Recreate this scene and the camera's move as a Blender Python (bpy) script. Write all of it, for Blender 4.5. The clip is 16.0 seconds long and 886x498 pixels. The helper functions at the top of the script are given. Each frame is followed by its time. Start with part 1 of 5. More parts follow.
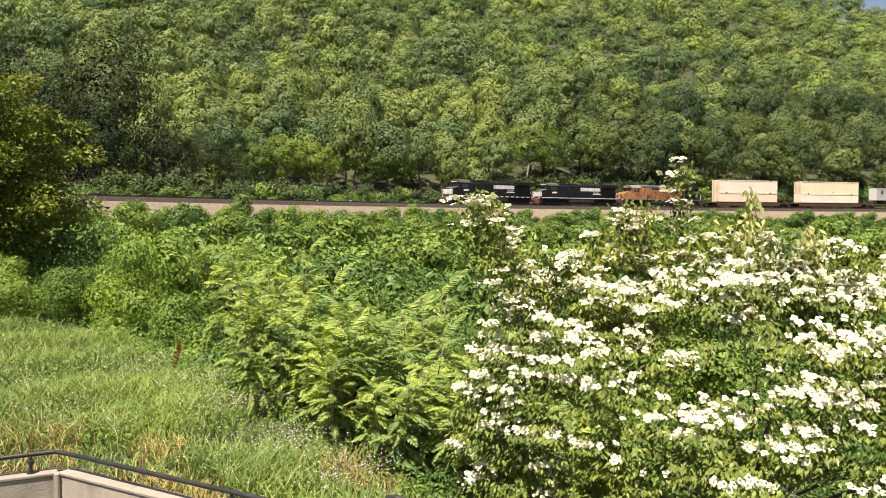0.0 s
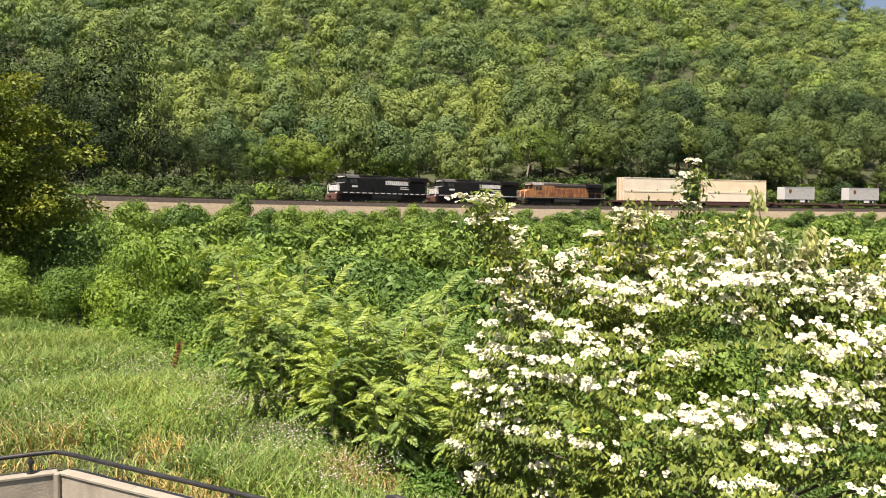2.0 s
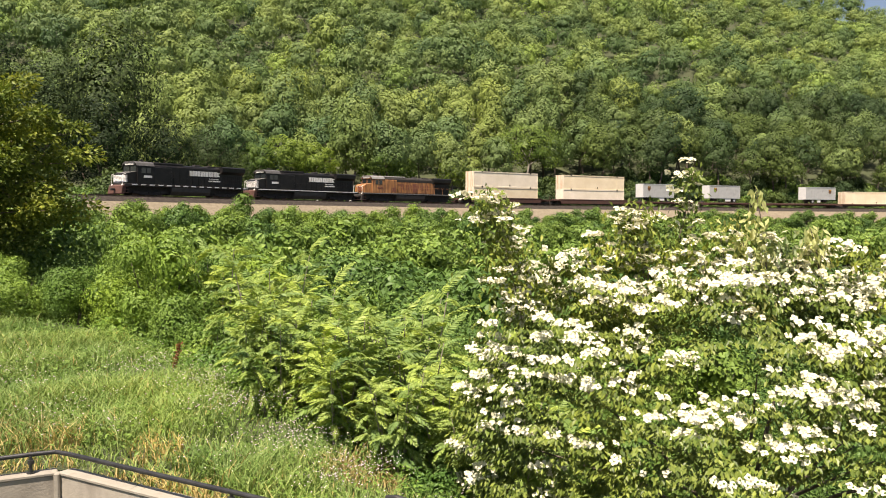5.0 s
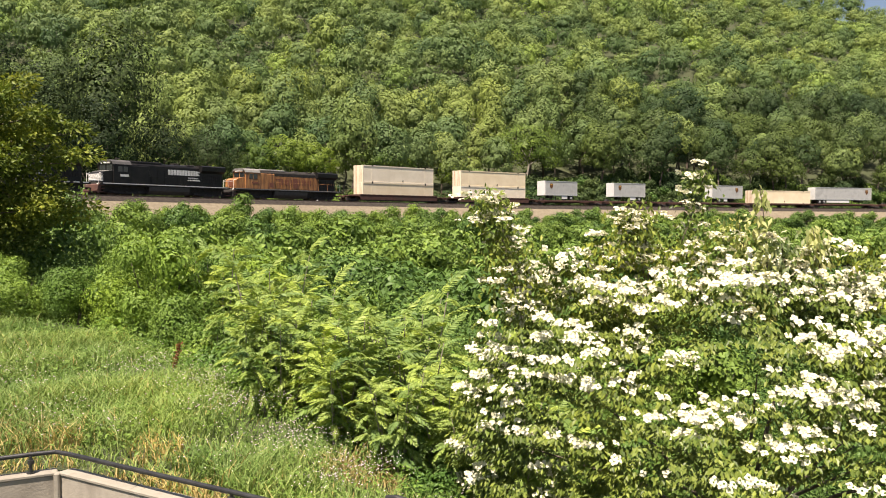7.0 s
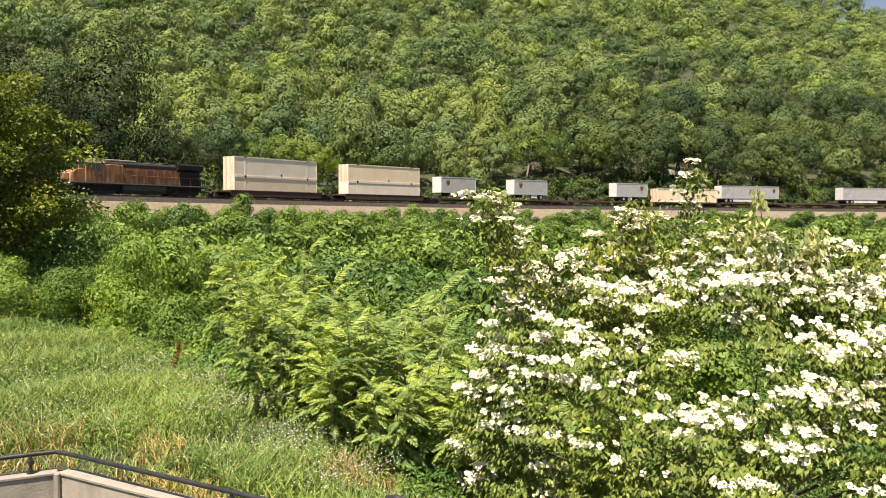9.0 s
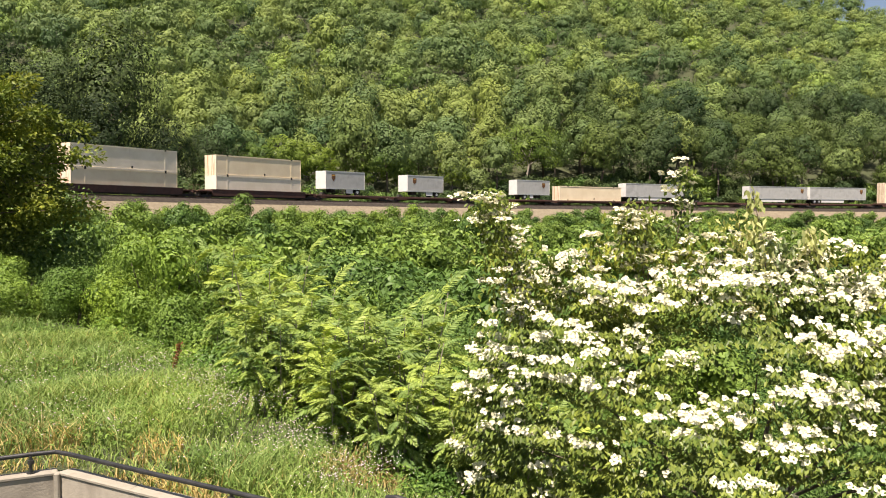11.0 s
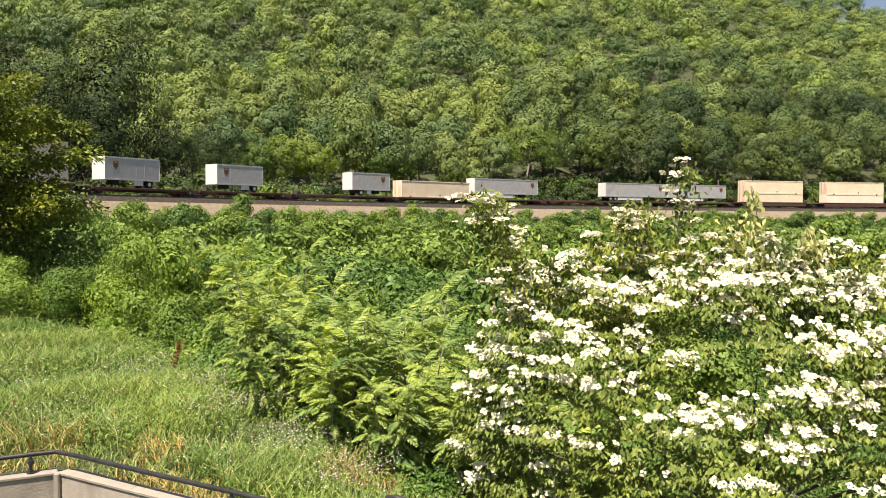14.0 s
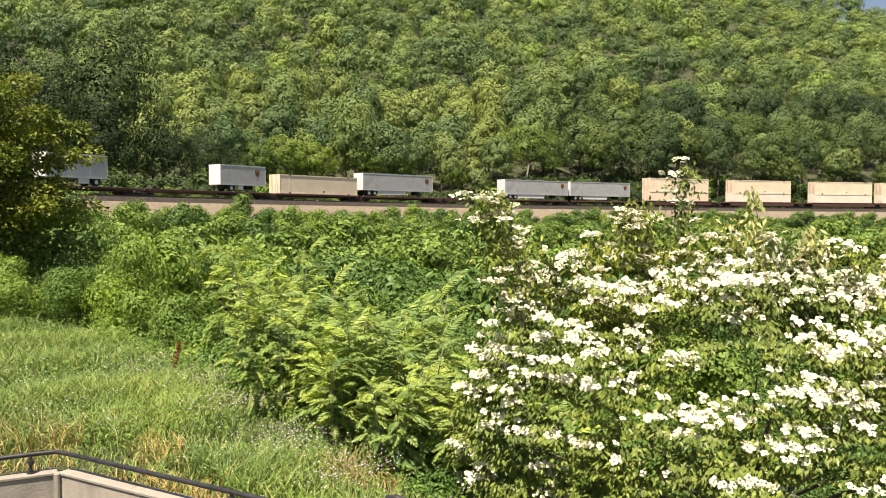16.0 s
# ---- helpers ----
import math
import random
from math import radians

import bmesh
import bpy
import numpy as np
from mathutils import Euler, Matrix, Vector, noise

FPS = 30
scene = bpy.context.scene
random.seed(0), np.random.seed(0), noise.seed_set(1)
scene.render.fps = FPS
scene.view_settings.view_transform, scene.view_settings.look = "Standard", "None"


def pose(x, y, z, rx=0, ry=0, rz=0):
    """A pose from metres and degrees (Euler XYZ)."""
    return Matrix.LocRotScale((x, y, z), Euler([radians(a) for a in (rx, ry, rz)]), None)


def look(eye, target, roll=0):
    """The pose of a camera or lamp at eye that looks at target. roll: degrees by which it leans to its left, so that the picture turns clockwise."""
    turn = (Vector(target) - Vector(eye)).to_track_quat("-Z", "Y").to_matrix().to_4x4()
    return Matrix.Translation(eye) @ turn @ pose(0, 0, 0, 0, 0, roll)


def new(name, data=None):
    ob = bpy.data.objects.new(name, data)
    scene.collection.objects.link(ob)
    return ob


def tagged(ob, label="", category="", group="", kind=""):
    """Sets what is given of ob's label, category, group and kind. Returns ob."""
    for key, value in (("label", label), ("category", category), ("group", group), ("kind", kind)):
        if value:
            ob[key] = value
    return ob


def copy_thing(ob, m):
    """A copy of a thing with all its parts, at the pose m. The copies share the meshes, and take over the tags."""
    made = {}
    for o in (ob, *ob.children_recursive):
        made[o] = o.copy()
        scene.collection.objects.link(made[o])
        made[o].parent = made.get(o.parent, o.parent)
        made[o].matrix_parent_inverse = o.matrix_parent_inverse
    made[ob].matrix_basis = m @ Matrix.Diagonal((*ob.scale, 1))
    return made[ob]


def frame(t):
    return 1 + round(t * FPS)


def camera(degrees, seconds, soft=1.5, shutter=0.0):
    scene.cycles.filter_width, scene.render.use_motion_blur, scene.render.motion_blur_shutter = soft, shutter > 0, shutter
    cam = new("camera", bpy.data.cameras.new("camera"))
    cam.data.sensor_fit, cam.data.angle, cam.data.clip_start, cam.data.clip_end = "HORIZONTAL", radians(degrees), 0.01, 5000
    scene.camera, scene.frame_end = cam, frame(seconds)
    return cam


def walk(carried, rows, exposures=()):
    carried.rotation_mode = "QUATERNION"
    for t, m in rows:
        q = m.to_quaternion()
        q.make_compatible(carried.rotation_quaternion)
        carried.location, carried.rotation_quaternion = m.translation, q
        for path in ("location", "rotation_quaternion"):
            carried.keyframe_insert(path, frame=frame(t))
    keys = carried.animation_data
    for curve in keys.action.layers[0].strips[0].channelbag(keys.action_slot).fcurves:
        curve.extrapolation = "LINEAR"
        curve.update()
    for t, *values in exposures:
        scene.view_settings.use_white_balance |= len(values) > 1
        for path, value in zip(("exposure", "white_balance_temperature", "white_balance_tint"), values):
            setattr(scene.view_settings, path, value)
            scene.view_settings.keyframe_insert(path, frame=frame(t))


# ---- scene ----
# ---- camera ----
# Eye of a tripod on a terrace below the railway; world z = 0 lies 4 m under it.
cam = camera(53.96, 16.0, soft=1.0)
EYE = 4.0
CAM = Matrix.Translation((0, 0, EYE)) @ pose(0, 0, 0, 90 - 2.1008, 0, 0)
walk(cam, [(0.0, CAM), (16.0, CAM)], exposures=[(0.0, 1.27, 6950, 18), (16.0, 1.27, 6950, 18)])

# ---- world and sun ----
SUN_EL, SUN_AZ = radians(66), math.atan2(-0.46, -0.89)      # azimuth measured from +y towards +x
world = bpy.data.worlds.new("sky")
scene.world = world
world.use_nodes = True
wn = world.node_tree
sky = wn.nodes.new("ShaderNodeTexSky")
sky.sky_type, sky.sun_disc = "NISHITA", False
sky.sun_elevation, sky.sun_rotation = SUN_EL, SUN_AZ
sky.air_density, sky.dust_density = 1.0, 1.6
wn.links.new(sky.outputs[0], wn.nodes["Background"].inputs[0])
wn.nodes["Background"].inputs[1].default_value = 0.050
sun = new("sun", bpy.data.lights.new("sun", "SUN"))
sun.data.energy, sun.data.angle, sun.data.color = 5.0, radians(0.53), (1.0, 0.93, 0.80)
SUN_DIR = Vector((math.sin(SUN_AZ) * math.cos(SUN_EL), math.cos(SUN_AZ) * math.cos(SUN_EL), math.sin(SUN_EL)))
sun.matrix_world = look(SUN_DIR * 200, (0, 0, 0))


# ---- materials ----
def base_mat(name):
    m = bpy.data.materials.new(name)
    m.use_nodes = True
    nt = m.node_tree
    return m, nt, nt.nodes["Principled BSDF"], nt.nodes["Material Output"]


def ramp(nt, fac, cols):
    r = nt.nodes.new("ShaderNodeValToRGB")
    e = r.color_ramp.elements
    while len(e) < len(cols):
        e.new(0.5)
    for el, (p, c) in zip(e, cols):
        el.position, el.color = p, (*c, 1)
    nt.links.new(fac, r.inputs[0])
    return r.outputs[0]


def noise_out(nt, scale, detail=4, rough=0.6, coord="Object", vec=None):
    n = nt.nodes.new("ShaderNodeTexNoise")
    n.inputs["Scale"].default_value, n.inputs["Detail"].default_value, n.inputs["Roughness"].default_value = scale, detail, rough
    if vec is None:
        vec = nt.nodes.new("ShaderNodeTexCoord").outputs[coord]
    nt.links.new(vec, n.inputs["Vector"])
    return n.outputs["Fac"]


def mix(nt, a, b, fac, mode="MIX"):
    n = nt.nodes.new("ShaderNodeMix")
    n.data_type, n.blend_type = "RGBA", mode
    for sock, v in ((n.inputs[0], fac), (n.inputs[6], a), (n.inputs[7], b)):
        if isinstance(v, (int, float)):
            sock.default_value = v
        elif isinstance(v, tuple):
            sock.default_value = (*v, 1)
        else:
            nt.links.new(v, sock)
    return n.outputs[2]


def foliage(name, dark, mid, light, patch=0.12, transl=0.3, gloss=0.45):
    """Leaves: hue varies leaf by leaf, tree by tree and in broad patches; some light passes through."""
    m, nt, bsdf, out = base_mat(name)
    geo = nt.nodes.new("ShaderNodeNewGeometry")
    leafc = ramp(nt, geo.outputs["Random Per Island"], [(0.0, dark), (0.5, mid), (1.0, light)])
    pos = geo.outputs["Position"]
    big = noise_out(nt, patch, 2, 0.5, vec=pos)
    tone = ramp(nt, big, [(0.32, (0.68, 0.78, 0.78)), (0.5, (1, 1, 1)), (0.68, (1.20, 1.18, 0.98))])
    col = mix(nt, leafc, tone, 1.0, "MULTIPLY")
    oi = nt.nodes.new("ShaderNodeObjectInfo")
    per = ramp(nt, oi.outputs["Random"], [(0.0, (0.54, 0.66, 0.76)), (0.5, (1, 1, 1)), (1.0, (1.24, 1.18, 0.94))])
    col = mix(nt, col, per, 1.0, "MULTIPLY")
    # tone per tree; in the far woods it also carries painted-in shade
    tone_attr = nt.nodes.new("ShaderNodeAttribute")
    tone_attr.attribute_name = "tree_tone"
    spec = ramp(nt, tone_attr.outputs["Fac"], [(0.0, (1, 1, 1)), (0.08, (0.46, 0.58, 0.68)), (0.4, (0.84, 0.90, 0.95)), (0.7, (1.10, 1.08, 0.97)), (1.0, (1.16, 1.25, 1.0))])
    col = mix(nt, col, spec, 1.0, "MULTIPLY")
    nt.links.new(col, bsdf.inputs["Base Color"])
    bsdf.inputs["Roughness"].default_value = gloss
    bsdf.inputs["Specular IOR Level"].default_value = 0.16
    tr = nt.nodes.new("ShaderNodeBsdfTranslucent")
    nt.links.new(mix(nt, col, (1.25, 1.18, 0.7), 1.0, "MULTIPLY"), tr.inputs[0])
    ms = nt.nodes.new("ShaderNodeMixShader")
    ms.inputs[0].default_value = transl
    nt.links.new(bsdf.outputs[0], ms.inputs[1])
    nt.links.new(tr.outputs[0], ms.inputs[2])
    nt.links.new(ms.outputs[0], out.inputs[0])
    return m


def surface(name, c1, c2, scale=3.0, rough=0.7, metal=0.0, fine=40.0, bump=0.2, dirt=None, dirt_scale=0.8, spec=0.5):
    """A solid surface: two tones, fine grain with relief, and optional dirt in patches."""
    m, nt, bsdf, out = base_mat(name)
    a = noise_out(nt, scale, 5)
    col = ramp(nt, a, [(0.3, c1), (0.7, c2)])
    if dirt:
        d = noise_out(nt, dirt_scale, 6, 0.65)
        mask = ramp(nt, d, [(0.5, (0, 0, 0)), (0.72, (1, 1, 1))])
        col = mix(nt, col, dirt, mask)
    nt.links.new(col, bsdf.inputs["Base Color"])
    g = noise_out(nt, fine, 3)
    b = nt.nodes.new("ShaderNodeBump")
    b.inputs["Strength"].default_value, b.inputs["Distance"].default_value = bump, 0.02
    nt.links.new(g, b.inputs["Height"])
    nt.links.new(b.outputs[0], bsdf.inputs["Normal"])
    bsdf.inputs["Metallic"].default_value = metal
    bsdf.inputs["Roughness"].default_value = rough
    bsdf.inputs["Specular IOR Level"].default_value = spec
    return m


def streaked(name, c1, c2, stain, rough=0.5, zscale=0.25, amount=(0.55, 0.75)):
    """Painted sheet with stains that run down it."""
    m, nt, bsdf, out = base_mat(name)
    tc = nt.nodes.new("ShaderNodeTexCoord")
    mp = nt.nodes.new("ShaderNodeMapping")
    mp.inputs["Scale"].default_value = (1.6, 1.6, zscale)
    nt.links.new(tc.outputs["Object"], mp.inputs[0])
    s = noise_out(nt, 1.3, 5, 0.7, vec=mp.outputs[0])
    a = noise_out(nt, 0.6, 3)
    col = ramp(nt, a, [(0.35, c1), (0.65, c2)])
    mask = ramp(nt, s, [(amount[0], (0, 0, 0)), (amount[1], (1, 1, 1))])
    col = mix(nt, col, stain, mask)
    nt.links.new(col, bsdf.inputs["Base Color"])
    bsdf.inputs["Roughness"].default_value = rough
    return m


# blue raised to paint distant haze into the leaf colour
LEAF_WOOD = foliage("hazy_forest_leaves", (0.118, 0.164, 0.052), (0.140, 0.190, 0.058), (0.166, 0.220, 0.067), 0.03, 0.10, 0.6)
# darker copy of the forest leaves, shade of the lower slope painted in
LEAF_SHADE = foliage("shaded_green_leaves", (0.044, 0.072, 0.025), (0.058, 0.090, 0.030), (0.076, 0.112, 0.037), 0.05, 0.16, 0.6)
LEAF_LOCUST = foliage("locust_leaves", (0.085, 0.135, 0.026), (0.12, 0.185, 0.035), (0.165, 0.235, 0.051), 0.2, 0.36)
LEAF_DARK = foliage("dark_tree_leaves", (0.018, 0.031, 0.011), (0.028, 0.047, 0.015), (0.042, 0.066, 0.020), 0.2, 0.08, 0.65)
LEAF_SHRUB = foliage("shrub_leaves", (0.075, 0.130, 0.027), (0.112, 0.182, 0.038), (0.16, 0.24, 0.058), 0.25, 0.16)
LEAF_SUMAC = foliage("sumac_leaves", (0.17, 0.245, 0.060), (0.235, 0.315, 0.083), (0.305, 0.39, 0.13), 0.8, 0.34)
LEAF_VINE = foliage("vine_leaves", (0.085, 0.15, 0.026), (0.13, 0.21, 0.035), (0.18, 0.275, 0.058), 0.6, 0.20)
LEAF_DOG = foliage("dogwood_leaves", (0.070, 0.100, 0.019), (0.150, 0.186, 0.032), (0.255, 0.285, 0.056), 0.9, 0.17, 0.38)
LEAF_OLD = foliage("ochre_leaves", (0.075, 0.108, 0.020), (0.130, 0.168, 0.030), (0.215, 0.240, 0.050), 0.8, 0.30)
LEAF_HANG = foliage("pale_young_leaves", (0.26, 0.31, 0.12), (0.36, 0.39, 0.18), (0.48, 0.48, 0.26), 0.8, 0.4)
GRASS = foliage("grass_blades", (0.092, 0.160, 0.038), (0.155, 0.235, 0.064), (0.27, 0.340, 0.13), 0.5, 0.22, 0.5)
STRAW = foliage("dry_grass", (0.26, 0.20, 0.08), (0.36, 0.28, 0.12), (0.46, 0.38, 0.19), 0.6, 0.25, 0.6)
RED_DOCK = foliage("red_dock", (0.18, 0.06, 0.03), (0.26, 0.09, 0.04), (0.32, 0.14, 0.06), 0.6, 0.2)


def petals(name, c1, c2):
    m, nt, bsdf, out = base_mat(name)
    geo = nt.nodes.new("ShaderNodeNewGeometry")
    col = ramp(nt, geo.outputs["Random Per Island"], [(0.0, c1), (0.35, c2)])
    nt.links.new(col, bsdf.inputs["Base Color"])
    bsdf.inputs["Roughness"].default_value = 0.55
    tr = nt.nodes.new("ShaderNodeBsdfTranslucent")
    nt.links.new(col, tr.inputs[0])
    ms = nt.nodes.new("ShaderNodeMixShader")
    ms.inputs[0].default_value = 0.3
    nt.links.new(bsdf.outputs[0], ms.inputs[1])
    nt.links.new(tr.outputs[0], ms.inputs[2])
    nt.links.new(ms.outputs[0], out.inputs[0])
    return m


BRACT = petals("white_bracts", (0.52, 0.50, 0.30), (0.72, 0.70, 0.53))
PETAL = petals("vetch_petals", (0.54, 0.38, 0.46), (0.66, 0.56, 0.60))
BARK = surface("bark", (0.06, 0.045, 0.033), (0.13, 0.105, 0.08), 5, 0.9, fine=25, bump=0.5)
PALE_BARK = surface("pale_bark", (0.16, 0.14, 0.11), (0.30, 0.27, 0.22), 4, 0.9, fine=25, bump=0.5)
SOIL = surface("soil", (0.022, 0.032, 0.010), (0.05, 0.06, 0.022), 1.5, 0.95, fine=12, bump=0.6, dirt=(0.05, 0.05, 0.022), dirt_scale=0.6)
BALLAST = surface("ballast_stone", (0.115, 0.095, 0.062), (0.205, 0.172, 0.118), 2.5, 0.95, fine=18, bump=1.0, dirt=(0.13, 0.10, 0.07), dirt_scale=0.3)
CINDER = surface("dark_cinder", (0.022, 0.019, 0.017), (0.055, 0.047, 0.040), 2.0, 1.0, fine=18, bump=1.0, spec=0.05)
TIE = surface("creosoted_wood", (0.03, 0.025, 0.02), (0.07, 0.06, 0.05), 3, 0.9, fine=20, bump=0.5)
RAIL = surface("rail_steel", (0.07, 0.05, 0.04), (0.14, 0.10, 0.08), 4, 0.55, 0.6)
CONCRETE = surface("concrete", (0.24, 0.215, 0.175), (0.35, 0.315, 0.26), 1.6, 0.85, fine=45, bump=0.25, dirt=(0.13, 0.11, 0.09), dirt_scale=1.4)
CONCRETE_CAP = surface("concrete_cap", (0.20, 0.18, 0.145), (0.29, 0.265, 0.22), 2.2, 0.85, fine=45, bump=0.25, dirt=(0.18, 0.15, 0.12), dirt_scale=2.0)
IRON = surface("black_iron", (0.012, 0.012, 0.012), (0.03, 0.03, 0.03), 8, 0.4, 0.0, fine=60, bump=0.1)
BLACK = surface("black_paint", (0.006, 0.006, 0.006), (0.013, 0.012, 0.012), 1.2, 0.45, fine=30, bump=0.05, dirt=(0.026, 0.022, 0.019), dirt_scale=0.7, spec=0.3)
UNDER = surface("grimy_underframe", (0.010, 0.009, 0.008), (0.03, 0.025, 0.021), 2, 0.8, fine=25, bump=0.3)
TANK = surface("grimy_tank", (0.03, 0.028, 0.026), (0.06, 0.055, 0.05), 2, 0.6)
WHITE = surface("white_paint", (0.66, 0.65, 0.62), (0.80, 0.79, 0.76), 2, 0.5, bump=0.05, dirt=(0.5, 0.47, 0.42), dirt_scale=1.1)
GREYROOF = surface("grey_roof_paint", (0.14, 0.135, 0.13), (0.23, 0.225, 0.21), 1.5, 0.6, dirt=(0.12, 0.10, 0.085), dirt_scale=0.9)
ROOF_DARK = surface("dusty_dark_paint", (0.045, 0.043, 0.041), (0.085, 0.082, 0.078), 1.5, 0.5, dirt=(0.11, 0.10, 0.095), dirt_scale=0.9)
ORANGE = streaked("faded_orange_paint", (0.34, 0.148, 0.048), (0.43, 0.205, 0.075), (0.12, 0.050, 0.028), 0.5, 0.25, (0.43, 0.64))
DULL_RED = surface("dull_red_paint", (0.15, 0.05, 0.03), (0.21, 0.075, 0.045), 3, 0.5)
GLASS = surface("cab_glass", (0.012, 0.016, 0.018), (0.025, 0.03, 0.032), 2, 0.06, bump=0.0, spec=0.8)
CREAM = streaked("cream_container_paint", (0.70, 0.58, 0.40), (0.77, 0.655, 0.47), (0.55, 0.40, 0.24), 0.5, 0.12, (0.62, 0.82))
PALE = streaked("pale_container_paint", (0.71, 0.625, 0.49), (0.80, 0.71, 0.575), (0.52, 0.39, 0.30), 0.5, 0.12, (0.62, 0.82))
RUSTY = streaked("rust_run_paint", (0.66, 0.57, 0.42), (0.72, 0.63, 0.49), (0.42, 0.15, 0.04), 0.6, 0.10, (0.5, 0.66))
# sides greyer than the ends: their shade is put into the colour
TRAILER = surface("shaded_trailer_skin", (0.37, 0.375, 0.37), (0.45, 0.45, 0.44), 0.8, 0.35, 0.15, fine=10, bump=0.05, dirt=(0.30, 0.30, 0.29), dirt_scale=0.7)
TRAILER_END = surface("trailer_end", (0.60, 0.60, 0.58), (0.68, 0.68, 0.66), 1.2, 0.4, bump=0.05)
ALU = surface("aluminium_trim", (0.5, 0.5, 0.5), (0.62, 0.62, 0.62), 3, 0.35, 0.7)
BROWN = surface("brown_emblem", (0.10, 0.045, 0.015), (0.14, 0.06, 0.02), 5, 0.5)
GOLD = surface("gold_emblem", (0.55, 0.30, 0.03), (0.62, 0.36, 0.05), 5, 0.5)
RUSTRED = surface("oxide_car_paint", (0.050, 0.021, 0.015), (0.095, 0.040, 0.028), 1.8, 0.75, fine=25, bump=0.2, dirt=(0.04, 0.028, 0.022), dirt_scale=0.9)
TYRE = surface("tyre_rubber", (0.012, 0.012, 0.012), (0.028, 0.027, 0.026), 5, 0.85)
HEADLIGHT = surface("headlight_lens", (0.7, 0.7, 0.66), (0.8, 0.8, 0.76), 5, 0.15, bump=0.0)


# ---- mesh helpers ----
class Geo:
    """Collects faces of simple solids and turns them into one mesh."""

    def __init__(self):
        self.v, self.f, self.m, self.cut = [], [], [], []

    def add(self, vs, fs, mi=0):
        o = len(self.v)
        self.cut.append((o, len(self.f), len(vs), len(fs)))
        self.v += [tuple(p) for p in vs]
        self.f += [tuple(i + o for i in f) for f in fs]
        self.m += [mi] * len(fs)
        return self

    def box(self, x0, x1, y0, y1, z0, z1, c=0.0, mi=0):
        """A box, its upright and upper edges cut by c."""
        if c <= 0:
            vs = [(x, y, z) for z in (z0, z1) for x, y in ((x0, y0), (x1, y0), (x1, y1), (x0, y1))]
            return self.add(vs, [(3, 2, 1, 0), (4, 5, 6, 7), (0, 1, 5, 4), (1, 2, 6, 5), (2, 3, 7, 6), (3, 0, 4, 7)], mi)
        ring = lambda k, z: [(x0 + k + c, y0 + k, z), (x1 - k - c, y0 + k, z), (x1 - k, y0 + k + c, z), (x1 - k, y1 - k - c, z),
                             (x1 - k - c, y1 - k, z), (x0 + k + c, y1 - k, z), (x0 + k, y1 - k - c, z), (x0 + k, y0 + k + c, z)]
        vs = ring(0, z0) + ring(0, z1 - c) + ring(c, z1)
        fs = [tuple(range(7, -1, -1)), tuple(range(16, 24))]
        for k in (0, 8):
            fs += [(k + i, k + (i + 1) % 8, k + 8 + (i + 1) % 8, k + 8 + i) for i in range(8)]
        return self.add(vs, fs, mi)

    def prism(self, outline, axis, a, b, mi=0):
        """An outline in the two other axes, drawn out from a to b along axis."""
        put = {"x": lambda p, k: (k, p[0], p[1]), "y": lambda p, k: (p[0], k, p[1]), "z": lambda p, k: (p[0], p[1], k)}[axis]
        n = len(outline)
        vs = [put(p, a) for p in outline] + [put(p, b) for p in outline]
        fs = [tuple(range(n - 1, -1, -1)), tuple(range(n, 2 * n))] + [(i, (i + 1) % n, n + (i + 1) % n, n + i) for i in range(n)]
        return self.add(vs, fs, mi)

    def tube(self, pts, r, n=8, mi=0):
        pts = [Vector(p) for p in pts]
        rs = r if isinstance(r, (list, tuple)) else [r] * len(pts)
        vs, fs = [], []
        for i, p in enumerate(pts):
            d = (pts[min(i + 1, len(pts) - 1)] - pts[max(i - 1, 0)]).normalized()
            u = d.cross(Vector((0, 0, 1)) if abs(d.z) < 0.95 else Vector((1, 0, 0))).normalized()
            w = d.cross(u)
            vs += [p + (u * math.cos(2 * math.pi * k / n) + w * math.sin(2 * math.pi * k / n)) * rs[i] for k in range(n)]
        for i in range(len(pts) - 1):
            fs += [(i * n + k, i * n + (k + 1) % n, (i + 1) * n + (k + 1) % n, (i + 1) * n + k) for k in range(n)]
        fs += [tuple(range(n)), tuple(range(len(vs) - 1, len(vs) - n - 1, -1))]
        return self.add(vs, fs, mi)

    def mesh(self, name, *mats):
        me = bpy.data.meshes.new(name)
        me.from_pydata(self.v, [], self.f)
        for m in mats:
            me.materials.append(m)
        if any(self.m):
            me.polygons.foreach_set("material_index", self.m)
        me.validate()
        bm = bmesh.new()
        bm.from_mesh(me)
        bmesh.ops.recalc_face_normals(bm, faces=bm.faces)
        bm.to_mesh(me)
        bm.free()
        return me


def part(name, geo, mat, parent, label=""):
    mats = mat if isinstance(mat, (list, tuple)) else (mat,)
    ob = new(name, geo.mesh(name, *mats) if isinstance(geo, Geo) else geo)
    ob.parent = parent
    return tagged(ob, label)


def part_each(name, geo, mat, parent, label=""):
    """Each solid of geo becomes a part of its own."""
    for v0, f0, nv, nf in geo.cut:
        g = Geo()
        g.add(geo.v[v0:v0 + nv], [tuple(i - v0 for i in f) for f in geo.f[f0:f0 + nf]])
        part(name, g, mat, parent, label)


def thing(name, label, category, m=None, group=""):
    ob = new(name)
    ob.empty_display_size = 0.3
    if m is not None:
        ob.matrix_basis = m
    return tagged(ob, label, category, group)


